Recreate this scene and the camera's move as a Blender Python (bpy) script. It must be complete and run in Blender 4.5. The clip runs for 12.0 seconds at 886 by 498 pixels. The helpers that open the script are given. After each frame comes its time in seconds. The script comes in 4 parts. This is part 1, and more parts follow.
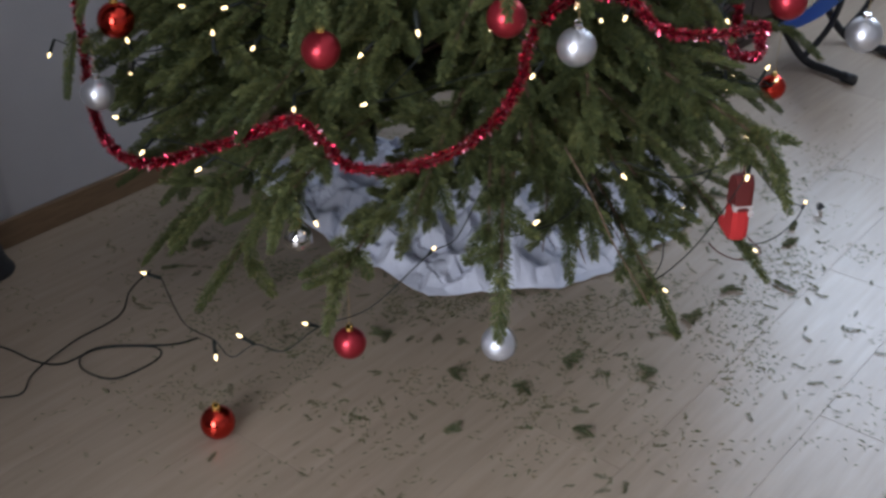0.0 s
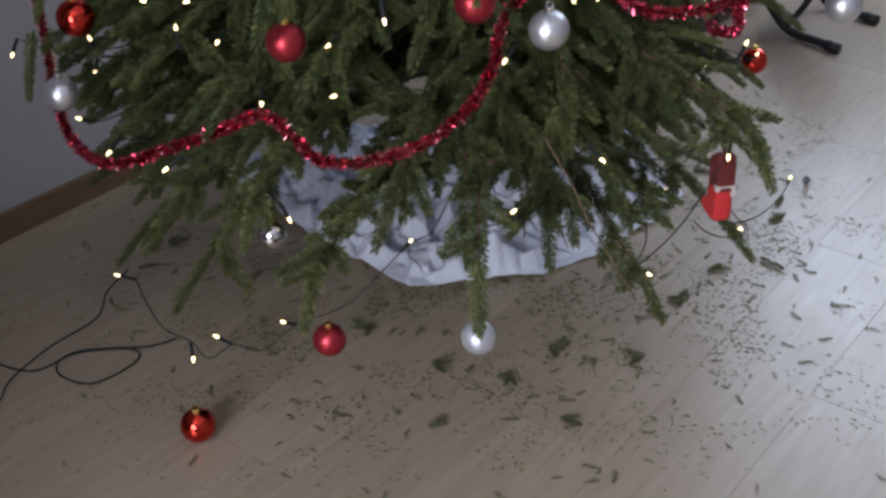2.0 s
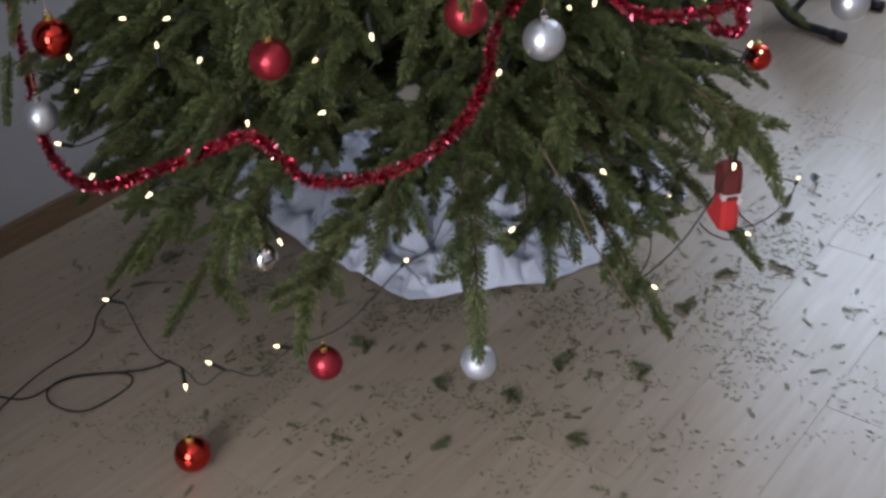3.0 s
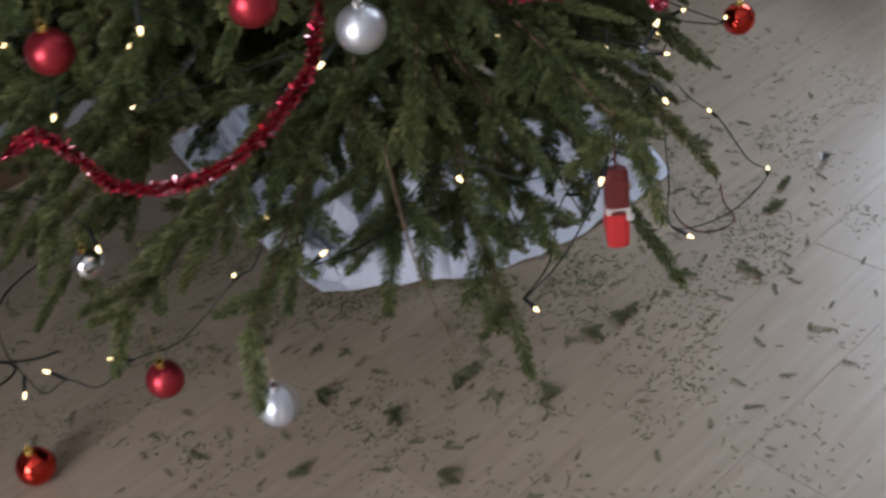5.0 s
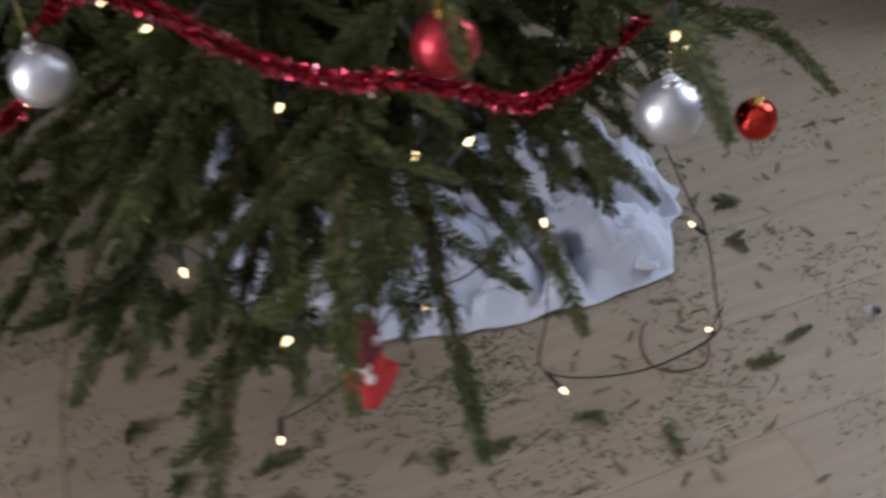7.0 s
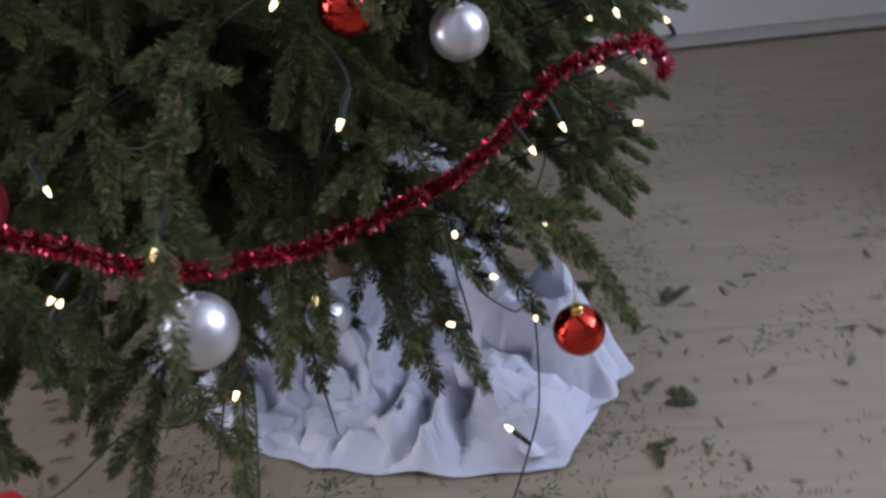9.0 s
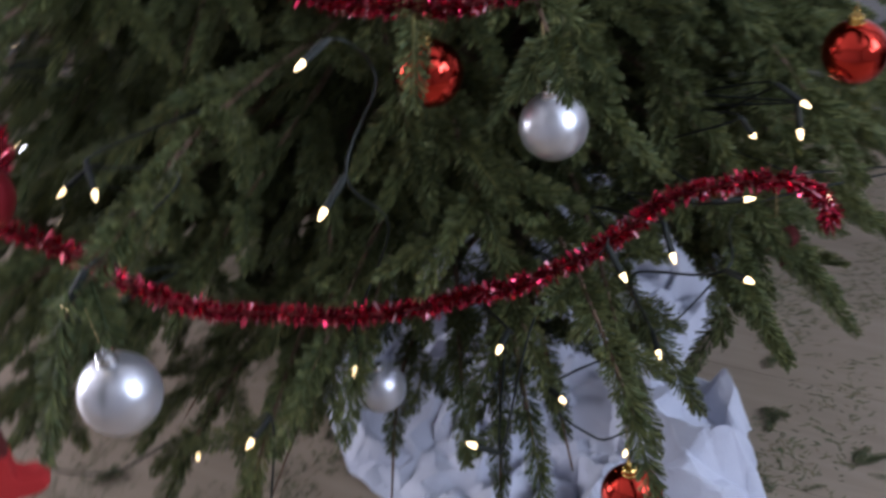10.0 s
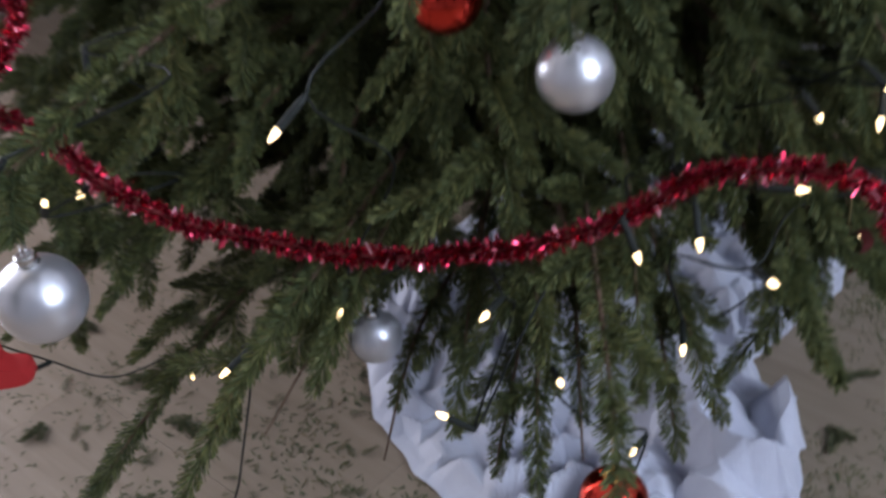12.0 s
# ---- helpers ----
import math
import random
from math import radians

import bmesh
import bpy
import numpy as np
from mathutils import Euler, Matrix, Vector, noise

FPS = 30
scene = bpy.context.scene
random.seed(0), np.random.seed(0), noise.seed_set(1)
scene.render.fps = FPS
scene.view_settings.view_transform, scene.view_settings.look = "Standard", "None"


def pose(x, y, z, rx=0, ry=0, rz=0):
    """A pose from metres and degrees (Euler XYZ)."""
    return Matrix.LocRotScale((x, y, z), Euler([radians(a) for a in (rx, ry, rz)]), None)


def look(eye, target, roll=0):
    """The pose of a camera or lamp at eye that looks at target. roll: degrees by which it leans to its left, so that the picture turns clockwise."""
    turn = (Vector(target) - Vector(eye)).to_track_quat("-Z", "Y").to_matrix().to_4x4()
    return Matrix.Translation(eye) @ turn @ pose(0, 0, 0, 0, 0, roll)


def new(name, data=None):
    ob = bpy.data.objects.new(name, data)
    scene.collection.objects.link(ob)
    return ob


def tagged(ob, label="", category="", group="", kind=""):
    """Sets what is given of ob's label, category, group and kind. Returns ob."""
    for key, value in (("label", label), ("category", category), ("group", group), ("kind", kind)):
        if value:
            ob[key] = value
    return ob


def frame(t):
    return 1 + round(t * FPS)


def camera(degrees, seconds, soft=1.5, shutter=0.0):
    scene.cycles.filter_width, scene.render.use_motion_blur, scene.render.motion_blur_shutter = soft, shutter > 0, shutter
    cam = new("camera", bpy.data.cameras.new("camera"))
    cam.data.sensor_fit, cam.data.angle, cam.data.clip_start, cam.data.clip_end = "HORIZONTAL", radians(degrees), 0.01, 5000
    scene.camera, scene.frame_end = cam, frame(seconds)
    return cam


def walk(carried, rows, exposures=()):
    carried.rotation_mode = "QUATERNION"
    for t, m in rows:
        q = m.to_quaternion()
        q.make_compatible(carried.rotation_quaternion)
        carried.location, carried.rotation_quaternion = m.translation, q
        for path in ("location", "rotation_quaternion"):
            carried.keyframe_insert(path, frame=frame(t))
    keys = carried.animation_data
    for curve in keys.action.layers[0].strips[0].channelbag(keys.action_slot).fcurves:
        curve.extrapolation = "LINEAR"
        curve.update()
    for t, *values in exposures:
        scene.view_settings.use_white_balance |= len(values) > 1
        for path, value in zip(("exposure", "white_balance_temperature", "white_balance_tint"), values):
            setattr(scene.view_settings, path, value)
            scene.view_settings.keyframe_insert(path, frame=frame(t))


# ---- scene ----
cam = camera(42.0, 12.0, soft=2.9, shutter=0.8)
PATH = [
    (0, (0.123, -1.849, 1.265), (0.210, -0.130, 0.245), 0.2),
    (0.5, (0.137, -1.836, 1.262), (0.230, -0.122, 0.235), -0.4),
    (1, (0.145, -1.822, 1.259), (0.226, -0.115, 0.220), -0.1),
    (1.5, (0.151, -1.815, 1.260), (0.230, -0.111, 0.216), -0.9),
    (2, (0.152, -1.805, 1.262), (0.247, -0.107, 0.210), -1.7),
    (2.5, (0.163, -1.781, 1.277), (0.262, -0.092, 0.211), -2.9),
    (4.3, (0.327, -1.537, 1.237), (0.244, 0.108, 0.103), -5.2),
    (4.5, (0.447, -1.518, 1.236), (0.291, 0.103, 0.074), -5.3),
    (5, (0.646, -1.445, 1.228), (0.403, 0.147, 0.042), -8.3),
    (5.5, (0.740, -1.271, 1.197), (0.360, 0.260, -0.032), -8.0),
    (6, (0.833, -1.116, 1.206), (0.369, 0.383, -0.034), -7.7),
    (6.5, (1.020, -0.978, 1.198), (0.336, 0.429, -0.049), -9.7),
    (7, (1.202, -0.855, 1.176), (0.389, 0.444, -0.109), -7.7),
    (7.5, (1.290, -0.692, 1.149), (0.433, 0.574, -0.142), -6.2),
    (7.7, (1.316, -0.603, 1.145), (0.409, 0.625, -0.147), -8.3),
    (9.3, (1.661, -0.088, 1.104), (0.181, 0.589, -0.058), -10.6),
    (9.5, (1.649, -0.001, 1.089), (0.113, 0.558, -0.063), -10.3),
    (10, (1.610, 0.163, 1.094), (-0.038, 0.347, -0.025), -10.5),
    (10.5, (1.651, 0.287, 1.061), (0.047, 0.213, -0.132), -7.3),
    (11, (1.653, 0.378, 1.070), (0.021, 0.229, -0.076), -7.3),
    (11.3, (1.632, 0.420, 1.046), (-0.090, 0.290, 0.037), -6.7),
    (11.5, (1.622, 0.394, 1.061), (-0.071, 0.200, 0.013), -5.8),
    (12, (1.539, 0.298, 1.022), (-0.086, 0.193, -0.139), -7.7),
]
walk(cam, [(t, look(eye, target, roll)) for t, eye, target, roll in PATH],
     exposures=[(0, 0.09, 6080, 11), (2.5, 0.14, 6080, 11), (4.5, 0.15, 6250, 10), (7.5, 0.24, 6350, 14), (9.5, 0.34, 6050, 18), (12, 0.36, 6150, 16)])

# ---- light: daylight from two windows, one at each end of the room, and the tree's own lights ----
world = bpy.data.worlds.new("sky")
scene.world = world
world.use_nodes = True
sky = world.node_tree.nodes.new("ShaderNodeTexSky")
sky.sky_type, sky.sun_disc = "NISHITA", False
sky.sun_elevation, sky.sun_rotation = radians(25), radians(60)
back = world.node_tree.nodes["Background"]
back.inputs["Strength"].default_value = 0.12
world.node_tree.links.new(sky.outputs[0], back.inputs[0])

# The room's own axes: u runs along the wall behind the tree, v away from it.
AZ = radians(47.5)
ROOM = Matrix.Rotation(AZ, 4, "Z")                      # u -> x', -v -> y'


def at(u, v, z=0.0):
    return Vector((u * math.cos(AZ) + v * math.sin(AZ), u * math.sin(AZ) - v * math.cos(AZ), z))


U0, U1, V0, V1, TOP = -3.0, 3.3, -0.75, 3.2, 2.6       # the room's inner faces


def window_lamp(name, u, v, z, turn, wide, high, watts, colour):
    lamp = bpy.data.lights.new(name, "AREA")
    lamp.shape, lamp.size, lamp.size_y, lamp.energy, lamp.color = "RECTANGLE", wide, high, watts, colour
    ob = new(name, lamp)
    ob.matrix_world = Matrix.Translation(at(u, v, z)) @ ROOM @ pose(0, 0, 0, 90, 0, turn)
    return ob


window_lamp("window_light_a", U0 + 0.02, 1.1, 1.25, -90, 1.5, 1.6, 84, (0.95, 0.95, 1.0))
window_lamp("window_light_c", U1 - 0.02, 0.25, 1.84, 90, 1.4, 1.26, 49, (0.74, 0.85, 1.0))

# ---- materials ----


def shader(name, colour, rough=0.6, metal=0.0, **more):
    mat = bpy.data.materials.new(name)
    mat.use_nodes = True
    bsdf = mat.node_tree.nodes["Principled BSDF"]
    bsdf.inputs["Base Color"].default_value = (*colour, 1)
    bsdf.inputs["Roughness"].default_value = rough
    bsdf.inputs["Metallic"].default_value = metal
    for key, value in more.items():
        bsdf.inputs[key.replace("_", " ")].default_value = value
    return mat


def node(mat, kind, **values):
    n = mat.node_tree.nodes.new(kind)
    for key, value in values.items():
        n.inputs[key.replace("_", " ")].default_value = value
    return n


def ramp(mat, source, stops):
    r = mat.node_tree.nodes.new("ShaderNodeValToRGB")
    e = r.color_ramp.elements
    while len(e) < len(stops):
        e.new(0.5)
    for el, (p, c) in zip(e, stops):
        el.position, el.color = p, (*c, 1)
    mat.node_tree.links.new(source, r.inputs[0])
    return r.outputs[0]


def wire(mat, a, b):
    mat.node_tree.links.new(a, b)


def bump(mat, height, strength, distance):
    b = node(mat, "ShaderNodeBump", Strength=strength, Distance=distance)
    wire(mat, height, b.inputs["Height"])
    wire(mat, b.outputs[0], mat.node_tree.nodes["Principled BSDF"].inputs["Normal"])


def noise_of(mat, scale, detail=4, stretch=None, rough=0.55):
    co = mat.node_tree.nodes.new("ShaderNodeTexCoord")
    n = node(mat, "ShaderNodeTexNoise", Scale=scale, Detail=detail, Roughness=rough)
    out = co.outputs["Object"]
    if stretch:
        m = node(mat, "ShaderNodeMapping", Scale=stretch)
        wire(mat, out, m.inputs[0])
        out = m.outputs[0]
    wire(mat, out, n.inputs["Vector"])
    return n.outputs["Fac"]


def principled(mat):
    return mat.node_tree.nodes["Principled BSDF"]


# laminate: pale oak print under a satin wear layer
LAMINATE = shader("oak_laminate", (0.3, 0.24, 0.18), 0.3)
grain = noise_of(LAMINATE, 9, 6, (0.6, 7, 1))
col = ramp(LAMINATE, grain, [(0.25, (0.27, 0.205, 0.14)), (0.55, (0.32, 0.248, 0.175)), (0.8, (0.36, 0.285, 0.21))])
info = node(LAMINATE, "ShaderNodeObjectInfo")
hsv = node(LAMINATE, "ShaderNodeHueSaturation", Saturation=0.9)
lift = node(LAMINATE, "ShaderNodeMapRange", To_Min=0.95, To_Max=1.05)
wire(LAMINATE, info.outputs["Random"], lift.inputs[0])
wire(LAMINATE, lift.outputs[0], hsv.inputs["Value"])
wire(LAMINATE, col, hsv.inputs["Color"])
wire(LAMINATE, hsv.outputs[0], principled(LAMINATE).inputs["Base Color"])
smear = node(LAMINATE, "ShaderNodeMapRange", To_Min=0.26, To_Max=0.4)
wire(LAMINATE, noise_of(LAMINATE, 5, 5), smear.inputs[0])
wire(LAMINATE, smear.outputs[0], principled(LAMINATE).inputs["Roughness"])
bump(LAMINATE, grain, 0.12, 0.002)

PLASTER = shader("painted_wall", (0.62, 0.61, 0.6), 0.85)
wire(PLASTER, ramp(PLASTER, noise_of(PLASTER, 3, 6), [(0.3, (0.32, 0.31, 0.315)), (0.7, (0.37, 0.36, 0.365))]), principled(PLASTER).inputs["Base Color"])
bump(PLASTER, noise_of(PLASTER, 120, 3), 0.25, 0.002)
OAK = shader("stained_oak", (0.2, 0.11, 0.05), 0.45)
wire(OAK, ramp(OAK, noise_of(OAK, 14, 6, (1, 9, 9)), [(0.3, (0.11, 0.068, 0.036)), (0.7, (0.18, 0.115, 0.062))]), principled(OAK).inputs["Base Color"])
WHITE = shader("white_paint", (0.87, 0.87, 0.88), 0.4)
bump(WHITE, noise_of(WHITE, 60, 3), 0.1, 0.001)
GLASS = shader("window_glass", (1, 1, 1), 0.02, 0.0, Transmission_Weight=1.0, IOR=1.45)

BARK = shader("spruce_bark", (0.12, 0.075, 0.045), 0.9)
wire(BARK, ramp(BARK, noise_of(BARK, 40, 6), [(0.3, (0.07, 0.042, 0.026)), (0.7, (0.19, 0.12, 0.075))]), principled(BARK).inputs["Base Color"])
bump(BARK, noise_of(BARK, 60, 5), 0.8, 0.004)
NEEDLE = shader("spruce_needles", (0.05, 0.085, 0.03), 0.62, Specular_IOR_Level=0.3)
isle = node(NEEDLE, "ShaderNodeNewGeometry")
mixed = node(NEEDLE, "ShaderNodeMath")
wire(NEEDLE, isle.outputs["Random Per Island"], mixed.inputs[0])
wire(NEEDLE, noise_of(NEEDLE, 7, 3), mixed.inputs[1])
half = node(NEEDLE, "ShaderNodeMath")
half.operation = "MULTIPLY"
half.inputs[1].default_value = 0.5
wire(NEEDLE, mixed.outputs[0], half.inputs[0])
wire(NEEDLE, ramp(NEEDLE, half.outputs[0], [(0.2, (0.044, 0.064, 0.025)), (0.5, (0.088, 0.107, 0.037)), (0.74, (0.165, 0.17, 0.056)), (0.94, (0.23, 0.15, 0.05))]), principled(NEEDLE).inputs["Base Color"])
DRY = shader("dry_needles", (0.06, 0.075, 0.03), 0.7)
isle = node(DRY, "ShaderNodeNewGeometry")
wire(DRY, ramp(DRY, isle.outputs["Random Per Island"], [(0.1, (0.06, 0.078, 0.034)), (0.6, (0.12, 0.14, 0.06)), (0.95, (0.2, 0.16, 0.085))]), principled(DRY).inputs["Base Color"])


def speckled(name, colour, rough, metal, **more):
    mat = shader(name, colour, rough, metal, **more)
    span = node(mat, "ShaderNodeMapRange", To_Min=rough * 0.8, To_Max=rough * 1.25)
    wire(mat, noise_of(mat, 60, 4), span.inputs[0])
    wire(mat, span.outputs[0], principled(mat).inputs["Roughness"])
    bump(mat, noise_of(mat, 500, 2), 0.04, 0.0005)
    return mat


RED_SATIN = speckled("red_satin_glass", (0.42, 0.036, 0.05), 0.33, 0.8)
RED_GLOSS = speckled("red_mirror_glass", (0.62, 0.05, 0.032), 0.1, 1.0)
SILVER = speckled("silver_satin_glass", (0.7, 0.71, 0.75), 0.34, 0.85)
SILVER_GLOSS = speckled("silver_mirror_glass", (0.75, 0.75, 0.75), 0.08, 1.0)
CLEAR = speckled("clear_glass", (0.9, 0.92, 0.95), 0.07, 0.0, Transmission_Weight=0.9, IOR=1.12)
GOLD = shader("gold_cap", (0.75, 0.5, 0.15), 0.25, 1.0)
STEEL = shader("silver_cap", (0.7, 0.7, 0.7), 0.25, 1.0)
THREAD = shader("gold_thread", (0.45, 0.32, 0.14), 0.6)
TINSEL = shader("red_foil_painted_glints", (0.48, 0.014, 0.06), 0.16, 0.92)
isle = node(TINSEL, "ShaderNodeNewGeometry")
# red varies by strip; the palest pink ones are glints painted into the colour
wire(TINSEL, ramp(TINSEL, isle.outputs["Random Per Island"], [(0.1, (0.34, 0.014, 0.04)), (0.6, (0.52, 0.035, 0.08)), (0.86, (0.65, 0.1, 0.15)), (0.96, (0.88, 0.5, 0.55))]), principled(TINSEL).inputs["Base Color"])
CABLE = shader("dark_green_cable", (0.006, 0.01, 0.007), 0.65)
BULB = shader("lit_bulb", (1, 0.9, 0.7), 0.2)
principled(BULB).inputs["Emission Color"].default_value = (1, 0.72, 0.34, 1)
principled(BULB).inputs["Emission Strength"].default_value = 3.4
PAPER = shader("tissue_paper", (0.74, 0.76, 0.82), 0.8)
wire(PAPER, ramp(PAPER, noise_of(PAPER, 10, 5), [(0.3, (0.52, 0.54, 0.63)), (0.7, (0.64, 0.66, 0.74))]), principled(PAPER).inputs["Base Color"])
bump(PAPER, noise_of(PAPER, 45, 4), 0.4, 0.004)
BLACK = shader("black_metal", (0.01, 0.01, 0.011), 0.6)
BLUE = shader("blue_canvas", (0.1, 0.22, 0.55), 0.8)
bump(BLUE, noise_of(BLUE, 300, 2), 0.3, 0.001)
FELT = shader("red_felt", (0.5, 0.025, 0.025), 0.9)
bump(FELT, noise_of(FELT, 250, 3), 0.5, 0.001)
DARK_RED = shader("dark_red_gauze", (0.12, 0.014, 0.012), 0.8)
WALNUT = shader("dark_walnut", (0.03, 0.014, 0.008), 0.4)
wire(WALNUT, ramp(WALNUT, noise_of(WALNUT, 12, 6, (1, 8, 8)), [(0.3, (0.02, 0.01, 0.006)), (0.7, (0.045, 0.022, 0.012))]), principled(WALNUT).inputs["Base Color"])
WHITE_FELT = shader("white_felt", (0.55, 0.48, 0.46), 0.9)

# ---- builders ----


def mesh_of(name, verts, faces, mat, smooth=False):
    me = bpy.data.meshes.new(name)
    me.from_pydata([tuple(v) for v in verts], [], faces)
    me.materials.append(mat)
    if smooth:
        me.polygons.foreach_set("use_smooth", [True] * len(me.polygons))
    me.update()
    return me


def mesh_from_arrays(name, verts, tris, mat):
    """A mesh from numpy arrays of vertices and triangles."""
    me = bpy.data.meshes.new(name)
    me.vertices.add(len(verts))
    me.vertices.foreach_set("co", np.ascontiguousarray(verts, dtype=np.float32).ravel())
    me.loops.add(tris.size)
    me.loops.foreach_set("vertex_index", np.ascontiguousarray(tris, dtype=np.int32).ravel())
    me.polygons.add(len(tris))
    me.polygons.foreach_set("loop_start", np.arange(0, tris.size, 3, dtype=np.int32))
    me.materials.append(mat)
    me.update(calc_edges=True)
    me.validate()
    return me


def child(name, data, parent, label=""):
    ob = new(name, data)
    ob.parent = parent
    if label:
        tagged(ob, label)
    return ob


def part(name, bm, mat, parent, label="", smooth=False):
    me = bpy.data.meshes.new(name)
    bm.to_mesh(me)
    bm.free()
    me.materials.append(mat)
    if smooth:
        me.polygons.foreach_set("use_smooth", [True] * len(me.polygons))
    return child(name, me, parent, label)


def empty(name, place=(0, 0, 0), **tags):
    ob = new(name)
    ob.location = place
    return tagged(ob, **tags)


def box_bm(sx, sy, sz, bevel=0.0, centre=(0, 0, 0), bm=None):
    bm = bm or bmesh.new()
    made = bmesh.ops.create_cube(bm, size=1, matrix=Matrix.Translation(centre) @ Matrix.Diagonal((sx, sy, sz, 1)))
    if bevel:
        edges = list({e for v in made["verts"] for e in v.link_edges})
        bmesh.ops.bevel(bm, geom=edges, offset=bevel, segments=2, affect="EDGES", profile=0.5)
    return bm


def spin_bm(profile, seg=24):
    """A turned solid from (radius, z) pairs."""
    bm = bmesh.new()
    rings = []
    for r, z in profile:
        if r < 1e-6:
            rings.append([bm.verts.new((0, 0, z))])
        else:
            rings.append([bm.verts.new((r * math.cos(2 * math.pi * i / seg), r * math.sin(2 * math.pi * i / seg), z)) for i in range(seg)])
    for a, b in zip(rings, rings[1:]):
        for i in range(seg):
            j = (i + 1) % seg
            quad = [a[i % len(a)], a[j % len(a)], b[j % len(b)], b[i % len(b)]]
            quad = list(dict.fromkeys(quad))
            if len(quad) > 2:
                bm.faces.new(quad)
    bmesh.ops.recalc_face_normals(bm, faces=bm.faces)
    return bm


def smooth_line(points, steps=6):
    """A rounded line through the points."""
    p = [Vector(q) for q in points]
    if len(p) < 3:
        return p
    out = []
    for i in range(len(p) - 1):
        a, b, c, d = p[max(i - 1, 0)], p[i], p[i + 1], p[min(i + 2, len(p) - 1)]
        for k in range(steps):
            t = k / steps
            out.append(0.5 * ((2 * b) + (c - a) * t + (2 * a - 5 * b + 4 * c - d) * t * t + (3 * b - a - 3 * c + d) * t ** 3))
    return out + [p[-1]]


def tube_arrays(line, radii, sides=6):
    """Vertices and triangles of a tube along a line, closed at its ends."""
    line = [Vector(q) for q in line]
    n = len(line)
    if not hasattr(radii, "__len__"):
        radii = [radii] * n
    verts, tris, up = [], [], Vector((0.13, 0.21, 0.97))
    for i, q in enumerate(line):
        way = (line[min(i + 1, n - 1)] - line[max(i - 1, 0)]).normalized()
        side = way.cross(up)
        if side.length < 1e-3:
            side = way.orthogonal()
        side.normalize()
        up = side.cross(way).normalized()
        for k in range(sides):
            a = 2 * math.pi * k / sides
            verts.append(q + radii[i] * (math.cos(a) * side + math.sin(a) * up))
    for i in range(n - 1):
        for k in range(sides):
            a, b = i * sides + k, i * sides + (k + 1) % sides
            tris += [(a, b, b + sides), (a, b + sides, a + sides)]
    for k in range(1, sides - 1):
        tris += [(0, k + 1, k), ((n - 1) * sides, (n - 1) * sides + k, (n - 1) * sides + k + 1)]
    return np.array([tuple(v) for v in verts]), np.array(tris)


def tube_mesh(name, line, radii, mat, sides=6):
    me = mesh_from_arrays(name, *tube_arrays(line, radii, sides), mat)
    me.polygons.foreach_set("use_smooth", [True] * len(me.polygons))
    return me


# ---- the room ----


def slab(name, u0, u1, v0, v1, z0, z1, mat, **tags):
    c = at((u0 + u1) / 2, (v0 + v1) / 2, (z0 + z1) / 2)
    ob = part(name, box_bm(u1 - u0, v1 - v0, z1 - z0), mat, None)
    ob.matrix_world = Matrix.Translation(c) @ ROOM
    return tagged(ob, kind="structure", **tags)


def hole_wall(name, along, u, v0, v1, holes, label):
    """A wall across the room at u, with openings (v from, v to, z from, z to), made of one mesh."""
    bm = bmesh.new()
    cuts = sorted(holes)
    x = v0
    spans = []
    for a, b, lo, hi in cuts:
        spans += [(x, a, 0, TOP), (a, b, hi, TOP)] + ([(a, b, 0, lo)] if lo > 0.01 else [])
        x = b
    spans.append((x, v1, 0, TOP))
    for a, b, lo, hi in spans:
        box_bm(along, b - a, hi - lo, centre=(0, -(a + b) / 2, (lo + hi) / 2), bm=bm)
    ob = part(name, bm, PLASTER, None)
    ob.matrix_world = Matrix.Translation(at(u, 0)) @ ROOM
    return tagged(ob, label, "wall", kind="structure")


def window(name, u, v0, v1, z0, z1, label):
    """A framed window across the room at u, with a middle bar, a pane on each side and a sill."""
    root = empty(name, at(u, (v0 + v1) / 2, z0), label=label, category="window", kind="structure")
    root.matrix_world = Matrix.Translation(at(u, (v0 + v1) / 2, z0)) @ ROOM
    w, h, f = v1 - v0, z1 - z0, 0.06
    bm = box_bm(0.07, w, f, 0.004, (0, 0, f / 2))
    box_bm(0.07, w, f, 0.004, (0, 0, h - f / 2), bm)
    for s in (-1, 0, 1):
        box_bm(0.066, f, h - 2 * f, 0.004, (0, s * (w - f) / 2, h / 2), bm)
    part("window_frame", bm, WHITE, root)
    for s in (-1, 1):
        pane = part("pane", box_bm(0.006, w / 2 - 1.5 * f, h - 2 * f, 0, (0, s * (w / 4 - f / 4), h / 2)), GLASS, root)
        pane.visible_shadow = False
    part("window_sill", box_bm(0.16, w + 0.06, 0.03, 0.006, (0, 0, -0.017)), WHITE, root)
    return root


subfloor = slab("floor", U0 - 0.3, U1 + 0.3, V0 - 0.2, V1 + 0.2, -0.1, -0.008, OAK, label="pale oak laminate floor strewn with spruce needles", category="floor")
DOOR = (0.86, 1.6)                                       # the white door's opening along the long wall
bm = bmesh.new()
for a, b, lo, hi in ((U0 - 0.2, DOOR[0], 0, TOP), (DOOR[0], DOOR[1], 2.08, TOP), (DOOR[1], U1 + 0.2, 0, TOP)):
    box_bm(b - a, 0.15, hi - lo, centre=((a + b) / 2, 0, (lo + hi) / 2), bm=bm)
wall = part("wall_north", bm, PLASTER, None)
wall.matrix_world = Matrix.Translation(at(0, V0 - 0.075)) @ ROOM
tagged(wall, "pale grey painted wall behind the tree", "wall", kind="structure")
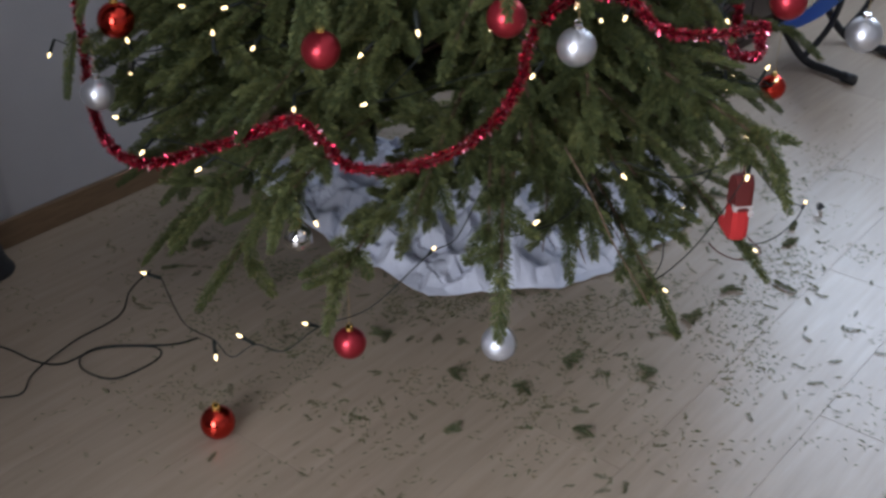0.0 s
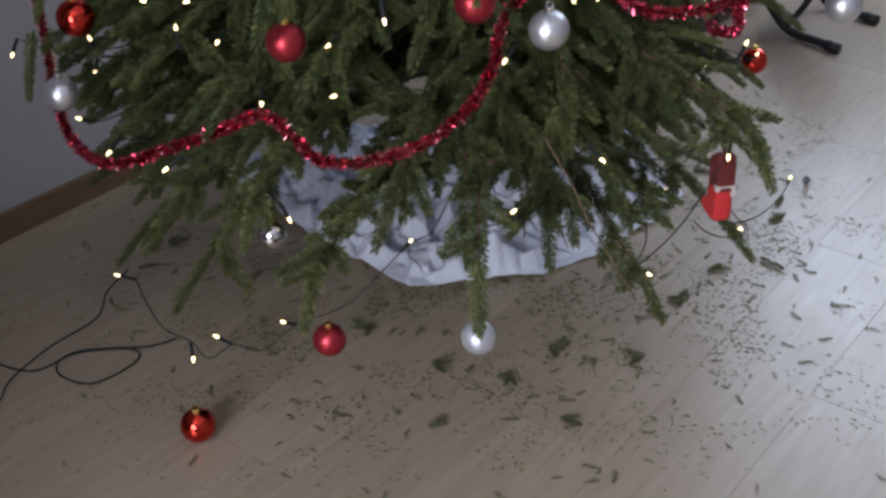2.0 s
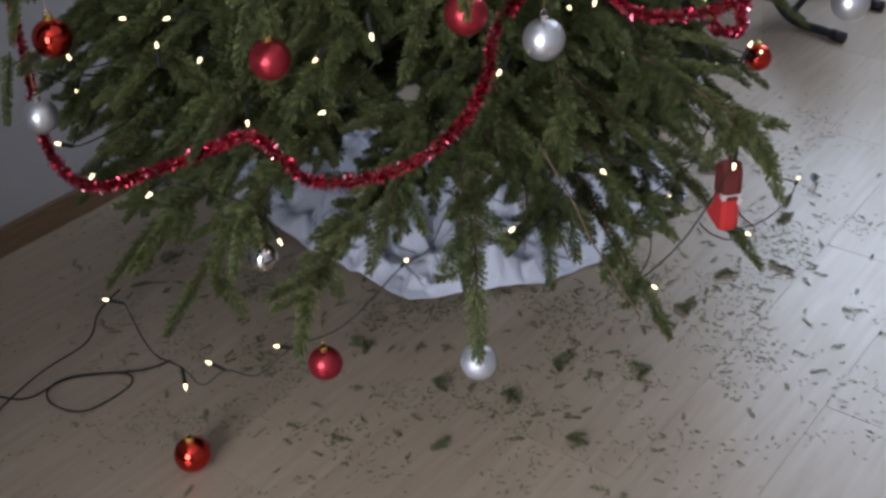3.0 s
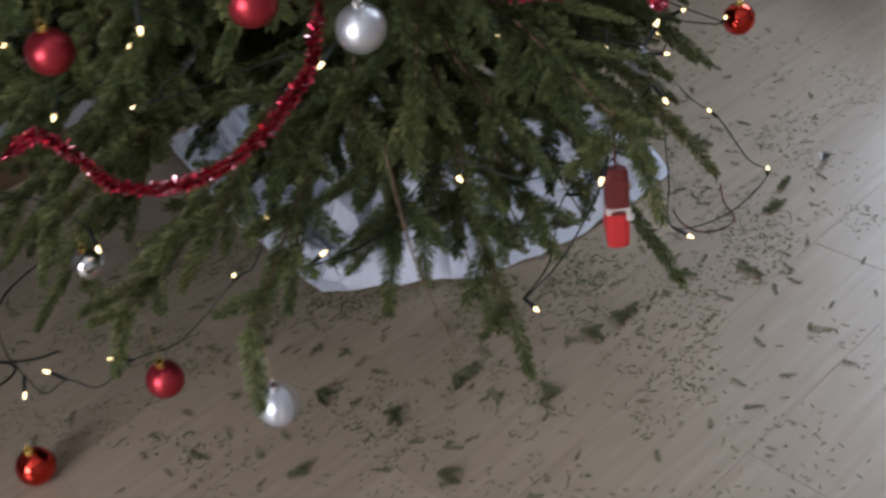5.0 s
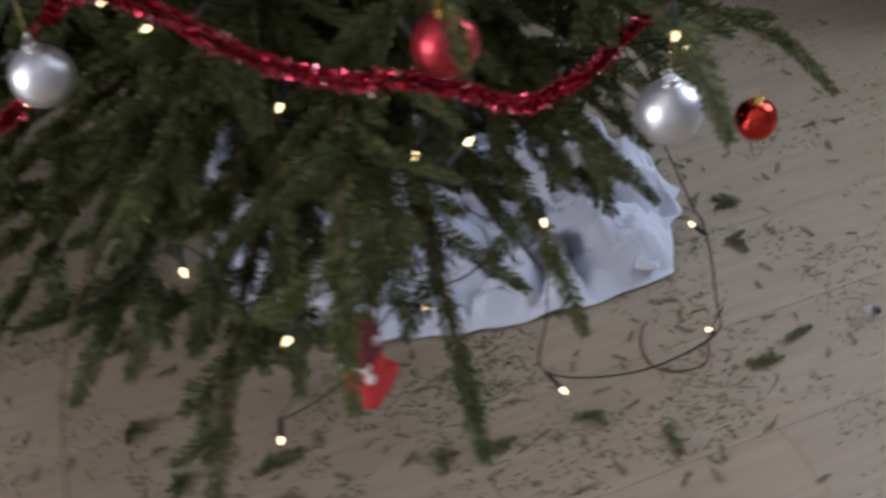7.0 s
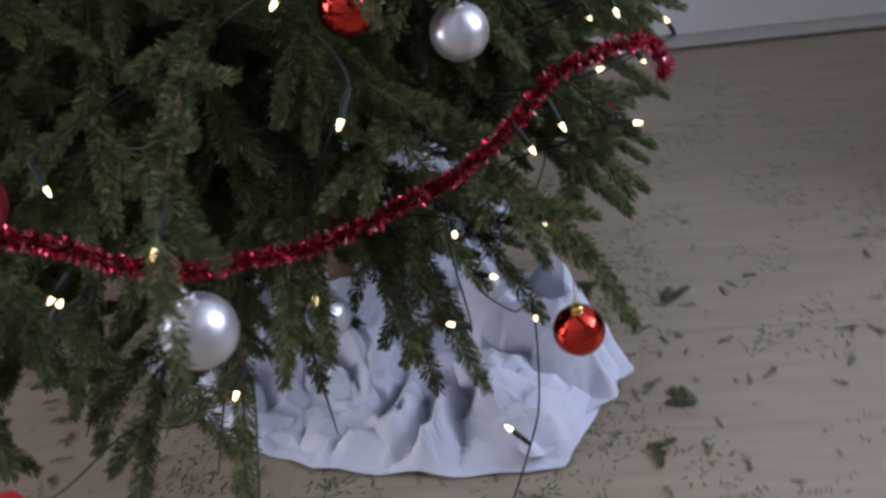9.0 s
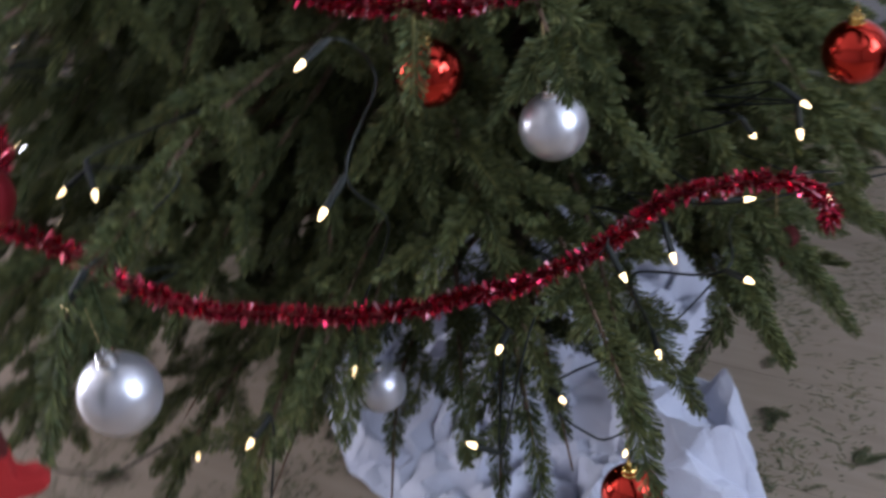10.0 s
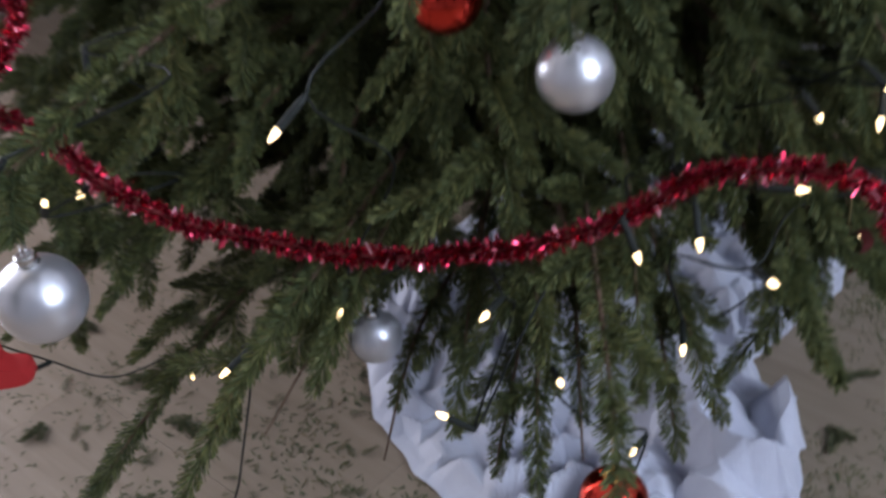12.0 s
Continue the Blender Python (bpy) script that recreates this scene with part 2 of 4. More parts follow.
slab("wall_south", U0 - 0.2, U1 + 0.2, V1, V1 + 0.15, 0, TOP, PLASTER, label="plain pale grey painted wall", category="wall")
# Added pier, never in view: holds window_1's light off the left wall and floor.
slab("shade_pier", -1.5, -1.3, V0, 0.22, 0, TOP, PLASTER, label="added unseen pale grey pier that shades the wall and floor", category="wall")
hole_wall("wall_west", 0.2, U0 - 0.1, V0, V1, [(0.35, 1.85, 0.45, 2.05)], "pale grey painted wall with a window")
hole_wall("wall_east", 0.2, U1 + 0.1, V0, V1, [(-0.45, 0.95, 1.2, 2.48)], "pale grey painted wall with a wide window")
slab("ceiling", U0 - 0.2, U1 + 0.2, V0 - 0.15, V1 + 0.15, TOP, TOP + 0.1, WHITE, label="plain white painted ceiling", category="ceiling")
window("window_1", U0 - 0.12, 0.35, 1.85, 0.45, 2.05, "white framed window letting in daylight")
window("window_2", U1 + 0.12, -0.45, 0.95, 1.2, 2.48, "wide white framed window letting in daylight")

# skirting board, dark-stained, on both sides of the door
for a, b in ((U0, DOOR[0] - 0.02), (DOOR[1] + 0.02, U1)):
    bm = box_bm(b - a, 0.014, 0.062, 0.003, (0, 0, 0.031))
    ob = part("baseboard", bm, OAK, None)
    ob.matrix_world = Matrix.Translation(at((a + b) / 2, V0 + 0.007)) @ ROOM
    tagged(ob, "brown stained wooden skirting board along the wall", "baseboard", kind="structure")

# white door
door = empty("door_1", label="closed white painted door with ribbed panels", category="door", kind="structure")
door.matrix_world = Matrix.Translation(at(sum(DOOR) / 2, V0 + 0.0)) @ ROOM
w = DOOR[1] - DOOR[0]
part("door_leaf", box_bm(w - 0.06, 0.04, 2.03, 0.003, (0, 0.03, 1.02)), WHITE, door)
for s in (-1, 1):
    part("jamb", box_bm(0.03, 0.1, 2.08, 0.003, (s * (w / 2 - 0.015), 0.045, 1.04)), WHITE, door)
part("lintel", box_bm(w - 0.06, 0.1, 0.04, 0.003, (0, 0.045, 2.06)), WHITE, door)
for k in range(11):
    part("slat", box_bm(w - 0.08, 0.012, 0.165, 0.004, (0, 0.004, 0.12 + 0.175 * k)), WHITE, door)

# ---- the spruce ----
TREE = Vector((0.36, 0.38, 0.0))
GIRTH = ((-180, 0.75), (-148, 0.74), (-118, 0.66), (-92, 0.6), (-75, 0.58), (-58, 0.56), (-40, 0.52), (-25, 0.48), (-10, 0.45), (20, 0.46), (45, 0.46), (100, 0.5), (140, 0.6), (180, 0.75))


def girth(az, z):
    """How far the crown reaches at a bearing (degrees) and a height."""
    r = np.interp((az + 180) % 360 - 180, [a for a, _ in GIRTH], [r for _, r in GIRTH])
    flare = 0.4 if z > 0.55 else 0.6 if -112 < (az + 180) % 360 - 180 < -40 else 0.4      # the front spreads wide at its foot
    return max(0.06, r - flare * (z - 0.55) - 0.12 * max(0, z - 1.1))


rng = np.random.default_rng(7)


def twig_template(length):
    """Needles and stem of one twig along x: a flat-combed brush, blunt at its tip."""
    n = int(length * 5000)
    x = np.sort(rng.uniform(0, length, n))
    turn = rng.uniform(0, 2 * np.pi, n)
    f = x / length
    lean = rng.uniform(0.7, 1.2, n) * (1 - 0.5 * f ** 3)
    size = rng.uniform(0.015, 0.0205, n) * (1 - 0.3 * f ** 4)
    out = np.stack([np.cos(lean), np.sin(lean) * np.cos(turn), 0.65 * np.sin(lean) * np.sin(turn) + 0.12], 1)
    side = np.cross(out, rng.normal(size=(n, 3)))
    side /= np.linalg.norm(side, axis=1, keepdims=True)
    base = np.stack([x, 0 * x, 0 * x], 1)
    half = 0.0008
    tip = base + out * size[:, None]
    v = np.stack([base, tip - side * half, tip + side * half], 1).reshape(-1, 3)
    t = np.arange(3 * n).reshape(-1, 3)
    v[:, 2] += -0.55 * v[:, 0] ** 2
    sv, st = tube_arrays([(length * k / 4, 0, -0.55 * (length * k / 4) ** 2) for k in range(5)], [0.0019, 0.0017, 0.0015, 0.0012, 0.0008], 3)
    return np.concatenate([v, sv]), np.concatenate([t, st + 3 * n])


TWIGS = {size: [twig_template(size) for _ in range(3)] for size in (0.055, 0.08, 0.105, 0.135)}
SIZES = np.array(sorted(TWIGS))


def basis(way, spin):
    """Turns x onto way, with z up as far as it goes, and a spin about it."""
    way = way / np.linalg.norm(way)
    y = np.cross((0, 0, 1.0), way)
    if np.linalg.norm(y) < 1e-3:
        y = np.array((0, 1.0, 0))
    y /= np.linalg.norm(y)
    z = np.cross(way, y)
    c, s = math.cos(spin), math.sin(spin)
    return np.stack([way, c * y + s * z, c * z - s * y], 1)


R = 0.0295
BAUBLES = [
    ((-0.304, -0.08, 0.648), R, RED_GLOSS, GOLD, "shiny mirror-red glass bauble hanging in the spruce", 0.07, True),
    ((0.024, -0.232, 0.651), R, RED_SATIN, GOLD, "satin red glass bauble with a gold cap", 0.07, True),
    ((0.293, -0.268, 0.709), R, RED_SATIN, GOLD, "satin red glass bauble with a gold cap", 0.07, True),
    ((-0.353, -0.07, 0.52), 0.0275, SILVER, STEEL, "satin silver glass bauble with a silver cap", 0.07, True),
    ((0.049, -0.283, 0.16), 0.0275, RED_SATIN, GOLD, "satin red bauble hanging low above the floor", 0.12, True),
    ((0.275, -0.474, 0.287), 0.0265, CLEAR, STEEL, "clear glass bauble with one half silvered, hanging low", 0.1, True),
    ((-0.176, -0.318, R), R, RED_GLOSS, GOLD, "shiny mirror-red bauble lying on the laminate floor", 0.07, False),
    ((0.403, -0.231, 0.649), 0.03, SILVER, STEEL, "satin silver glass bauble with a silver cap", 0.07, True),
    ((0.924, 0.364, 0.328), 0.0275, RED_GLOSS, GOLD, "small mirror-red bauble hanging low over white paper", 0.1, True),
    ((0.932, -0.01, 0.58), 0.0305, SILVER, STEEL, "satin silver bauble hanging below the red garland", 0.06, True),
    ((0.76, -0.1, 0.671), 0.03, RED_SATIN, GOLD, "satin red glass bauble with a gold cap", 0.07, True),
    ((0.742, 0.176, 0.364), 0.0245, CLEAR, STEEL, "clear glass bauble with one half silvered, among needles", 0.05, True),
    ((0.805, 0.36, 0.638), 0.0285, SILVER, STEEL, "satin silver glass bauble on a white thread", 0.07, True),
    ((0.759, 0.273, 0.687), 0.0285, RED_GLOSS, GOLD, "shiny mirror-red bauble deep among the needles", 0.05, True),
    ((0.807, 0.621, 0.64), 0.0275, RED_GLOSS, GOLD, "shiny mirror-red glass bauble hanging at the crown's edge", 0.07, True),
    ((-0.028, -0.234, 0.334), 0.0225, SILVER_GLOSS, GOLD, "small shiny silver and gold bauble", 0.07, True),
]
# the garland lies on the crown: first round the front, then on round the window side
GARLAND = [(-0.43, 0.17, 0.63), (-0.43, 0.17, 0.51), (-0.42, 0.12, 0.43), (-0.37, 0.01, 0.392), (-0.29, -0.09, 0.4), (-0.19, -0.14, 0.445), (-0.1, -0.18, 0.49),
           (-0.02, -0.25, 0.548), (0.015, -0.25, 0.515), (0.06, -0.255, 0.47), (0.13, -0.27, 0.472), (0.22, -0.29, 0.51), (0.285, -0.27, 0.555), (0.325, -0.2, 0.587),
           (0.345, -0.17, 0.645), (0.4, -0.165, 0.7), (0.49, -0.165, 0.7), (0.557, -0.12, 0.632), (0.65, -0.115, 0.622), (0.72, -0.112, 0.634)]
GARLAND_END = [(0.74, -0.05, 0.59), (0.758, -0.012, 0.557), (0.766, 0.04, 0.522), (0.77, 0.1, 0.5), (0.77, 0.16, 0.478), (0.78, 0.22, 0.475), (0.79, 0.27, 0.481), (0.818, 0.322, 0.502), (0.825, 0.39, 0.525),
               (0.824, 0.445, 0.553), (0.838, 0.49, 0.563), (0.858, 0.54, 0.565), (0.852, 0.575, 0.53), (0.845, 0.585, 0.5)]

UPPER_GARLAND = [(0.6, -0.02, 0.93), (0.69, 0.08, 0.85), (0.743, 0.181, 0.775), (0.776, 0.248, 0.757), (0.792, 0.3, 0.752), (0.797, 0.358, 0.757), (0.79, 0.432, 0.769), (0.765, 0.52, 0.82), (0.7, 0.61, 0.89), (0.6, 0.67, 0.95)]

SILVERED = {0.0265: (-0.56, -0.73, 0.35), 0.0245: (0.72, 0.57, 0.35)}      # which way the silvered half of a clear ball faces
STOCKING = (0.69, -0.215, 0.308)
HANG = np.array([row[0] for row in BAUBLES if row[6]] + [(STOCKING[0], STOCKING[1], STOCKING[2] + h) for h in (0.02, 0.07, 0.11)]
                + [tuple(q) for q in smooth_line(GARLAND + GARLAND_END, 2)] + UPPER_GARLAND)
HANG_R = np.array([row[1] for row in BAUBLES if row[6]] + [0.032, 0.022, 0.02] + [0.011] * (2 * (len(GARLAND + GARLAND_END) - 1) + 1 + len(UPPER_GARLAND)))
HANG_FAR = np.array([0.16] * sum(row[6] for row in BAUBLES) + [0.3] * 3 + [0.2] * (len(HANG) - 3 - sum(row[6] for row in BAUBLES)))
HANG_OUT = (HANG - np.array(TREE)) * (1, 1, 0)
HANG_OUT /= np.linalg.norm(HANG_OUT, axis=1, keepdims=True)
HANG_OUT = HANG_OUT * 0.92 + np.array((0, 0, 0.39))
HOLLOW = np.array((0.742, 0.176, 0.364))                     # the crown is open round the deepest ball
HANG, HANG_R, HANG_FAR = np.concatenate([HANG, [HOLLOW] * 3]), np.append(HANG_R, [0.03, 0.034, 0.034]), np.append(HANG_FAR, [0.34] * 3)
HANG_OUT = np.concatenate([HANG_OUT, [(0.72, -0.32, 0.62), (0.79, -0.1, 0.61), (0.78, 0.1, 0.62)]])


def in_the_way(place, way, length):
    """True where a twig would grow into a bauble or close before it: there the weight bends twigs aside."""
    for f in (0.4, 1.0):
        d = place + way * length * f - HANG
        ahead = (d * HANG_OUT).sum(1)
        off = np.linalg.norm(d - HANG_OUT * ahead[:, None], axis=1)
        if ((off < HANG_R + 0.013) & (ahead > -HANG_R - 0.01) & (ahead < HANG_FAR)).any():
            return True
    return False


class Foliage:
    def __init__(self):
        self.verts, self.tris, self.count, self.lowest = [], [], 0, None

    def twig(self, place, way, length):
        if self.lowest and place[0] > 0.12 and place[2] + way[2] * length - 0.55 * length ** 2 < self.lowest:
            return                                            # the foot of the crown was trimmed over the paper
        if in_the_way(np.asarray(place, float), np.asarray(way, float), length):
            return
        key = float(SIZES[np.argmin(abs(SIZES - length))])
        v, t = TWIGS[key][rng.integers(3)]
        m = basis(np.asarray(way, float), rng.uniform(-0.5, 0.5))
        self.verts.append(v @ m.T + np.asarray(place))
        self.tris.append(t + self.count)
        self.count += len(v)

    def mesh(self, name):
        return mesh_from_arrays(name, np.concatenate(self.verts) - np.array(TREE), np.concatenate(self.tris), NEEDLE)


def limb(tree, points, thick, dense, name="branch", first=0.22, lush=1.0):
    """One branch along points (from the trunk outwards) with its side twigs."""
    line = smooth_line(points, 5)
    n = len(line)
    wood = child(name, tube_mesh(name, [q - TREE for q in line], [thick * (1 - 0.8 * i / (n - 1)) for i in range(n)], BARK, 5), tree)
    p = np.array([tuple(q) for q in line])
    step = np.linalg.norm(np.diff(p, axis=0), axis=1)
    run = np.concatenate([[0], np.cumsum(step)])
    total = run[-1]
    green = Foliage()
    green.lowest = 0.235
    s, side = total * first, 1
    while s < total:
        q = np.array([np.interp(s, run, p[:, k]) for k in range(3)])
        ahead = np.array([np.interp(min(s + 0.02, total), run, p[:, k]) for k in range(3)]) - np.array([np.interp(max(s - 0.02, 0), run, p[:, k]) for k in range(3)])
        ahead /= np.linalg.norm(ahead)
        across = np.cross(ahead, (0, 0, 1.0))
        across /= np.linalg.norm(across) + 1e-6
        f = s / total
        reach = lush * (0.15 * (1 - f) ** 0.7 + 0.06) * rng.uniform(0.75, 1.2)
        way = ahead * rng.uniform(0.55, 0.95) + across * side * rng.uniform(0.6, 1.0) + np.array((0, 0, rng.uniform(-0.4, 0.2)))
        way /= np.linalg.norm(way)
        made, left, here = 0.0, reach, q
        while left > 0.03:
            piece = min(0.135, max(0.055, left))
            green.twig(here, way, piece)
            for k in (-1, 1):
                if rng.random() < 0.4 * dense and piece > 0.07:
                    w = way * 0.8 + k * np.cross(way, (0, 0, 1.0)) * rng.uniform(0.4, 0.8) + np.array((0, 0, rng.uniform(-0.45, 0.2)))
                    green.twig(here + way * piece * rng.uniform(0.2, 0.7) - np.array((0, 0, 0.002)), w, rng.uniform(0.06, 0.1) * lush)
            here = here + way * piece * 0.9 + np.array((0, 0, -0.55 * piece ** 2))
            way = way + np.array((0, 0, -0.16))
            way /= np.linalg.norm(way)
            left -= piece
        if rng.random() < 0.5 * dense:
            green.twig(q, ahead * 0.7 + across * rng.uniform(-0.5, 0.5) + np.array((0, 0, rng.uniform(0.1, 0.6))), rng.uniform(0.06, 0.1))
        side = -side
        s += rng.uniform(0.036, 0.058) / dense
    s = total * max(0.35, first)
    while s < total - 0.05:                                     # the shoot's own needles
        q = np.array([np.interp(s, run, p[:, k]) for k in range(3)])
        ahead = np.array([np.interp(min(s + 0.06, total), run, p[:, k]) for k in range(3)]) - q
        green.twig(q, ahead, 0.08)
        s += 0.06
    tip = p[-1] - p[-3]
    green.twig(p[-1] - 0.03 * tip / np.linalg.norm(tip), tip, 0.1)
    child("needles", green.mesh("needles"), wood)
    return wood


spruce = empty("christmas_tree", TREE, label="bushy green spruce with drooping branches, decorated for Christmas", category="tree")
line = [Vector((0.012 * math.sin(2.1 * z), 0.01 * math.cos(1.7 * z), z)) for z in np.linspace(0.03, 1.95, 16)]
child("trunk", tube_mesh("trunk", line, [0.034 * (1 - 0.86 * i / 15) for i in range(16)], BARK, 12), spruce)


def reach_out(az, z0, r, drop, lift=0.03):
    a = radians(az)
    out = Vector((math.cos(a), math.sin(a), 0))
    side = Vector((-out.y, out.x, 0)) * rng.uniform(-0.05, 0.05)
    return [TREE + out * 0.02 + Vector((0, 0, z0)), TREE + out * r * 0.35 + Vector((0, 0, z0 + lift)) + side * 0.4,
            TREE + out * r * 0.7 + Vector((0, 0, z0 + lift - drop * 0.35)) + side, TREE + out * r + Vector((0, 0, z0 - drop)) + side * 0.5]


z, ring = 0.34, 0
while z < 1.85:
    many = 9 if z < 1.0 else 6
    for k in range(many):
        az = 360 * (k + 0.5 * (ring % 2)) / many + rng.uniform(-12, 12)
        drop = rng.uniform(0.06, 0.14) if z < 1.2 else rng.uniform(-0.05, 0.03)
        r = girth(az, z - drop) * rng.uniform(0.84, 1.0) - 0.03
        thin = z < 0.5 and -48 < (az + 180) % 360 - 180 < 80          # the side towards the window is bare below
        bare = z < 0.47 and -136 < (az + 180) % 360 - 180 < -104        # and so is the front, over the paper
        if thin or bare:
            r = min(r, 0.4)
        if bare:
            drop = 0.03
        limb(spruce, reach_out(az, z + rng.uniform(-0.02, 0.02), r, drop), 0.0085 * (1.1 - 0.4 * z), (0.6 if bare or thin else 0.7 if z < 0.62 and -50 < (az + 180) % 360 - 180 < 30 else 0.9) if z < 0.95 else 0.5, first=0.12)
    z += 0.07 if z < 1.0 else 0.11
    ring += 1

# the broad side by the wall carries more branches
for k in range(26):
    az = -182 + 72 * (k % 9 + rng.uniform(0.1, 0.9)) / 9
    z0 = 0.44 + 0.15 * (k // 9) + rng.uniform(0, 0.14)
    if az > -134:
        z0 += 0.13
    drop = rng.uniform(0.05, 0.12)
    limb(spruce, reach_out(az, z0, girth(az, z0 - drop) * rng.uniform(0.86, 1.0), drop), 0.006, 0.85, first=0.3)

for az, z0, drop in ((-188, 0.6, 0.1), (-176, 0.66, 0.12), (-170, 0.56, 0.1), (-164, 0.74, 0.14), (-152, 0.64, 0.12), (-143, 0.72, 0.14)):
    limb(spruce, reach_out(az, z0, girth(az, z0 - drop) * 0.97, drop), 0.006, 0.8, first=0.35)

# long drooping skirts at the foot of the crown
for az, z0, r, drop in ((-166, 0.42, 0.66, 0.2), (-156, 0.36, 0.72, 0.2), (-149, 0.46, 0.7, 0.22), (-141, 0.38, 0.7, 0.22), (-134, 0.46, 0.64, 0.16),
                        (-97, 0.46, 0.66, 0.1), (-86, 0.47, 0.6, 0.08), (-76, 0.48, 0.6, 0.08), (-66, 0.5, 0.56, 0.06), (-55, 0.48, 0.5, 0.07), (-39, 0.46, 0.56, 0.14), (2, 0.5, 0.42, 0.1), (12, 0.44, 0.4, 0.1), (20, 0.52, 0.43, 0.12), (27, 0.44, 0.4, 0.1), (34, 0.5, 0.42, 0.1), (41, 0.44, 0.4, 0.1), (48, 0.52, 0.43, 0.12), (62, 0.5, 0.44, 0.1), (76, 0.54, 0.46, 0.13), (88, 0.48, 0.48, 0.12), (98, 0.52, 0.5, 0.14), (108, 0.46, 0.5, 0.12), (-33, 0.5, 0.5, 0.06)):
    limb(spruce, reach_out(az, z0, r, drop, 0.02), 0.007, 0.5 if az < -100 else 0.6 if az < -35 or az > 0 else 0.5, first=0.3, lush=0.9 if az < -35 else 0.7)

# thin, half bare twigs at the very foot, over the paper
for az, z0, r, drop in ((-128, 0.3, 0.36, 0.1), (-88, 0.28, 0.42, 0.1), (-74, 0.31, 0.46, 0.14), (-62, 0.27, 0.42, 0.1), (-50, 0.3, 0.46, 0.13), (-30, 0.28, 0.42, 0.1), (-16, 0.3, 0.42, 0.09), (-4, 0.3, 0.38, 0.12), (8, 0.3, 0.38, 0.09)):
    limb(spruce, reach_out(az, z0, r, drop, 0.02), 0.005, 0.55, first=0.4, lush=0.55)

# ---- ornaments: each hangs by a thread from a branch of its own ----
BALL = {}


def bauble_meshes(radius):
    if radius not in BALL:
        k = 22
        ball = spin_bm([(radius * math.sin(math.pi * i / k), -radius * math.cos(math.pi * i / k)) for i in range(k + 1)], 32)
        cap = spin_bm([(radius * 0.26, radius * 0.93), (radius * 0.27, radius * 0.97), (radius * 0.24, radius * 0.99), (radius * 0.24, radius * 1.16), (radius * 0.2, radius * 1.2), (0, radius * 1.2)], 16)
        BALL[radius] = (ball, cap)
    return BALL[radius]


def bauble(place, radius, mat, cap_mat, label, up=0.07, hung=True):
    place = Vector(place)
    root = empty("bauble", place, label=label, category="bauble", group="baubles on the tree")
    ball, cap = bauble_meshes(radius)
    if mat is CLEAR:
        half = ball.copy()
        bmesh.ops.transform(half, matrix=Matrix.Scale(0.985, 4), verts=half.verts)
        bmesh.ops.bisect_plane(half, geom=half.verts[:] + half.edges[:] + half.faces[:], plane_co=(0, 0, 0), plane_no=SILVERED[radius], clear_inner=True)
        part("silvered_half", half, SILVER, root, "satin silver lining of one half", smooth=True)
    part("ball", ball.copy(), mat, root, smooth=True)
    part("cap", cap.copy(), cap_mat, root, smooth=False)
    loop = [(0.0045 * math.cos(a), 0, radius * 1.2 + 0.003 + 0.0045 * math.sin(a)) for a in np.linspace(0, 2 * math.pi, 11)]
    child("loop", tube_mesh("loop", loop, 0.0007, cap_mat, 5), root)
    if hung:
        child("thread", tube_mesh("thread", [(0, 0, radius * 1.2 + 0.006), (0.001, 0, radius * 1.2 + 0.5 * up), (0, 0, radius + up)], 0.0006, THREAD, 4), root)
        hook = place + Vector((0, 0, radius + up))
        flat = hook - TREE
        az, r = math.degrees(math.atan2(flat.y, flat.x)), math.hypot(flat.x, flat.y)
        out = Vector((flat.x, flat.y, 0)).normalized()
        z0 = hook.z - 0.01
        limb(spruce, [TREE + out * 0.02 + Vector((0, 0, z0)), TREE + out * r * 0.4 + Vector((0, 0, z0 + 0.02)), TREE + out * r * 0.75 + Vector((0, 0, hook.z + 0.03)),
                      hook - Vector((0, 0, 0.001)), hook + out * 0.03 - Vector((0, 0, 0.014))], 0.0042, 0.55 if r > 0.52 and flat.x > -0.1 else 0.9, first=0.12, lush=0.45 if r > 0.52 and flat.x > -0.1 else 0.7)
    return root


for row in BAUBLES:
    bauble(*row)

# ---- red tinsel garland ----
def tinsel(points, radius, mat, per_metre, base):
    """A foil garland: a thin core with loose strips all round it."""
    line = np.array([tuple(q) for q in smooth_line(points, 8)])
    run = np.concatenate([[0], np.cumsum(np.linalg.norm(np.diff(line, axis=0), axis=1))])
    n = int(run[-1] * per_metre)
    s = rng.uniform(0, run[-1], n)
    q = np.stack([np.interp(s, run, line[:, k]) for k in range(3)], 1)
    q2 = np.stack([np.interp(np.minimum(s + 0.01, run[-1]), run, line[:, k]) for k in range(3)], 1)
    way = q2 - q + 1e-9
    way /= np.linalg.norm(way, axis=1, keepdims=True)
    out = np.cross(way, rng.normal(size=(n, 3)))
    out /= np.linalg.norm(out, axis=1, keepdims=True)
    out = out + way * rng.uniform(-0.5, 0.5, (n, 1))
    side = np.cross(out, rng.normal(size=(n, 3)))
    side /= np.linalg.norm(side, axis=1, keepdims=True)
    size = radius * rng.uniform(0.6, 1.15, (n, 1))
    half = 0.001
    curl = rng.normal(size=(n, 3)) * 0.002
    v = np.stack([q - side * half, q + side * half, q + out * size + side * half + curl, q + out * size - side * half + curl], 1).reshape(-1, 3)
    i = np.arange(n)[:, None] * 4
    t = np.concatenate([i + [[0, 1, 2]], i + [[0, 2, 3]]])
    return mesh_from_arrays("tinsel", v - base, t, mat)


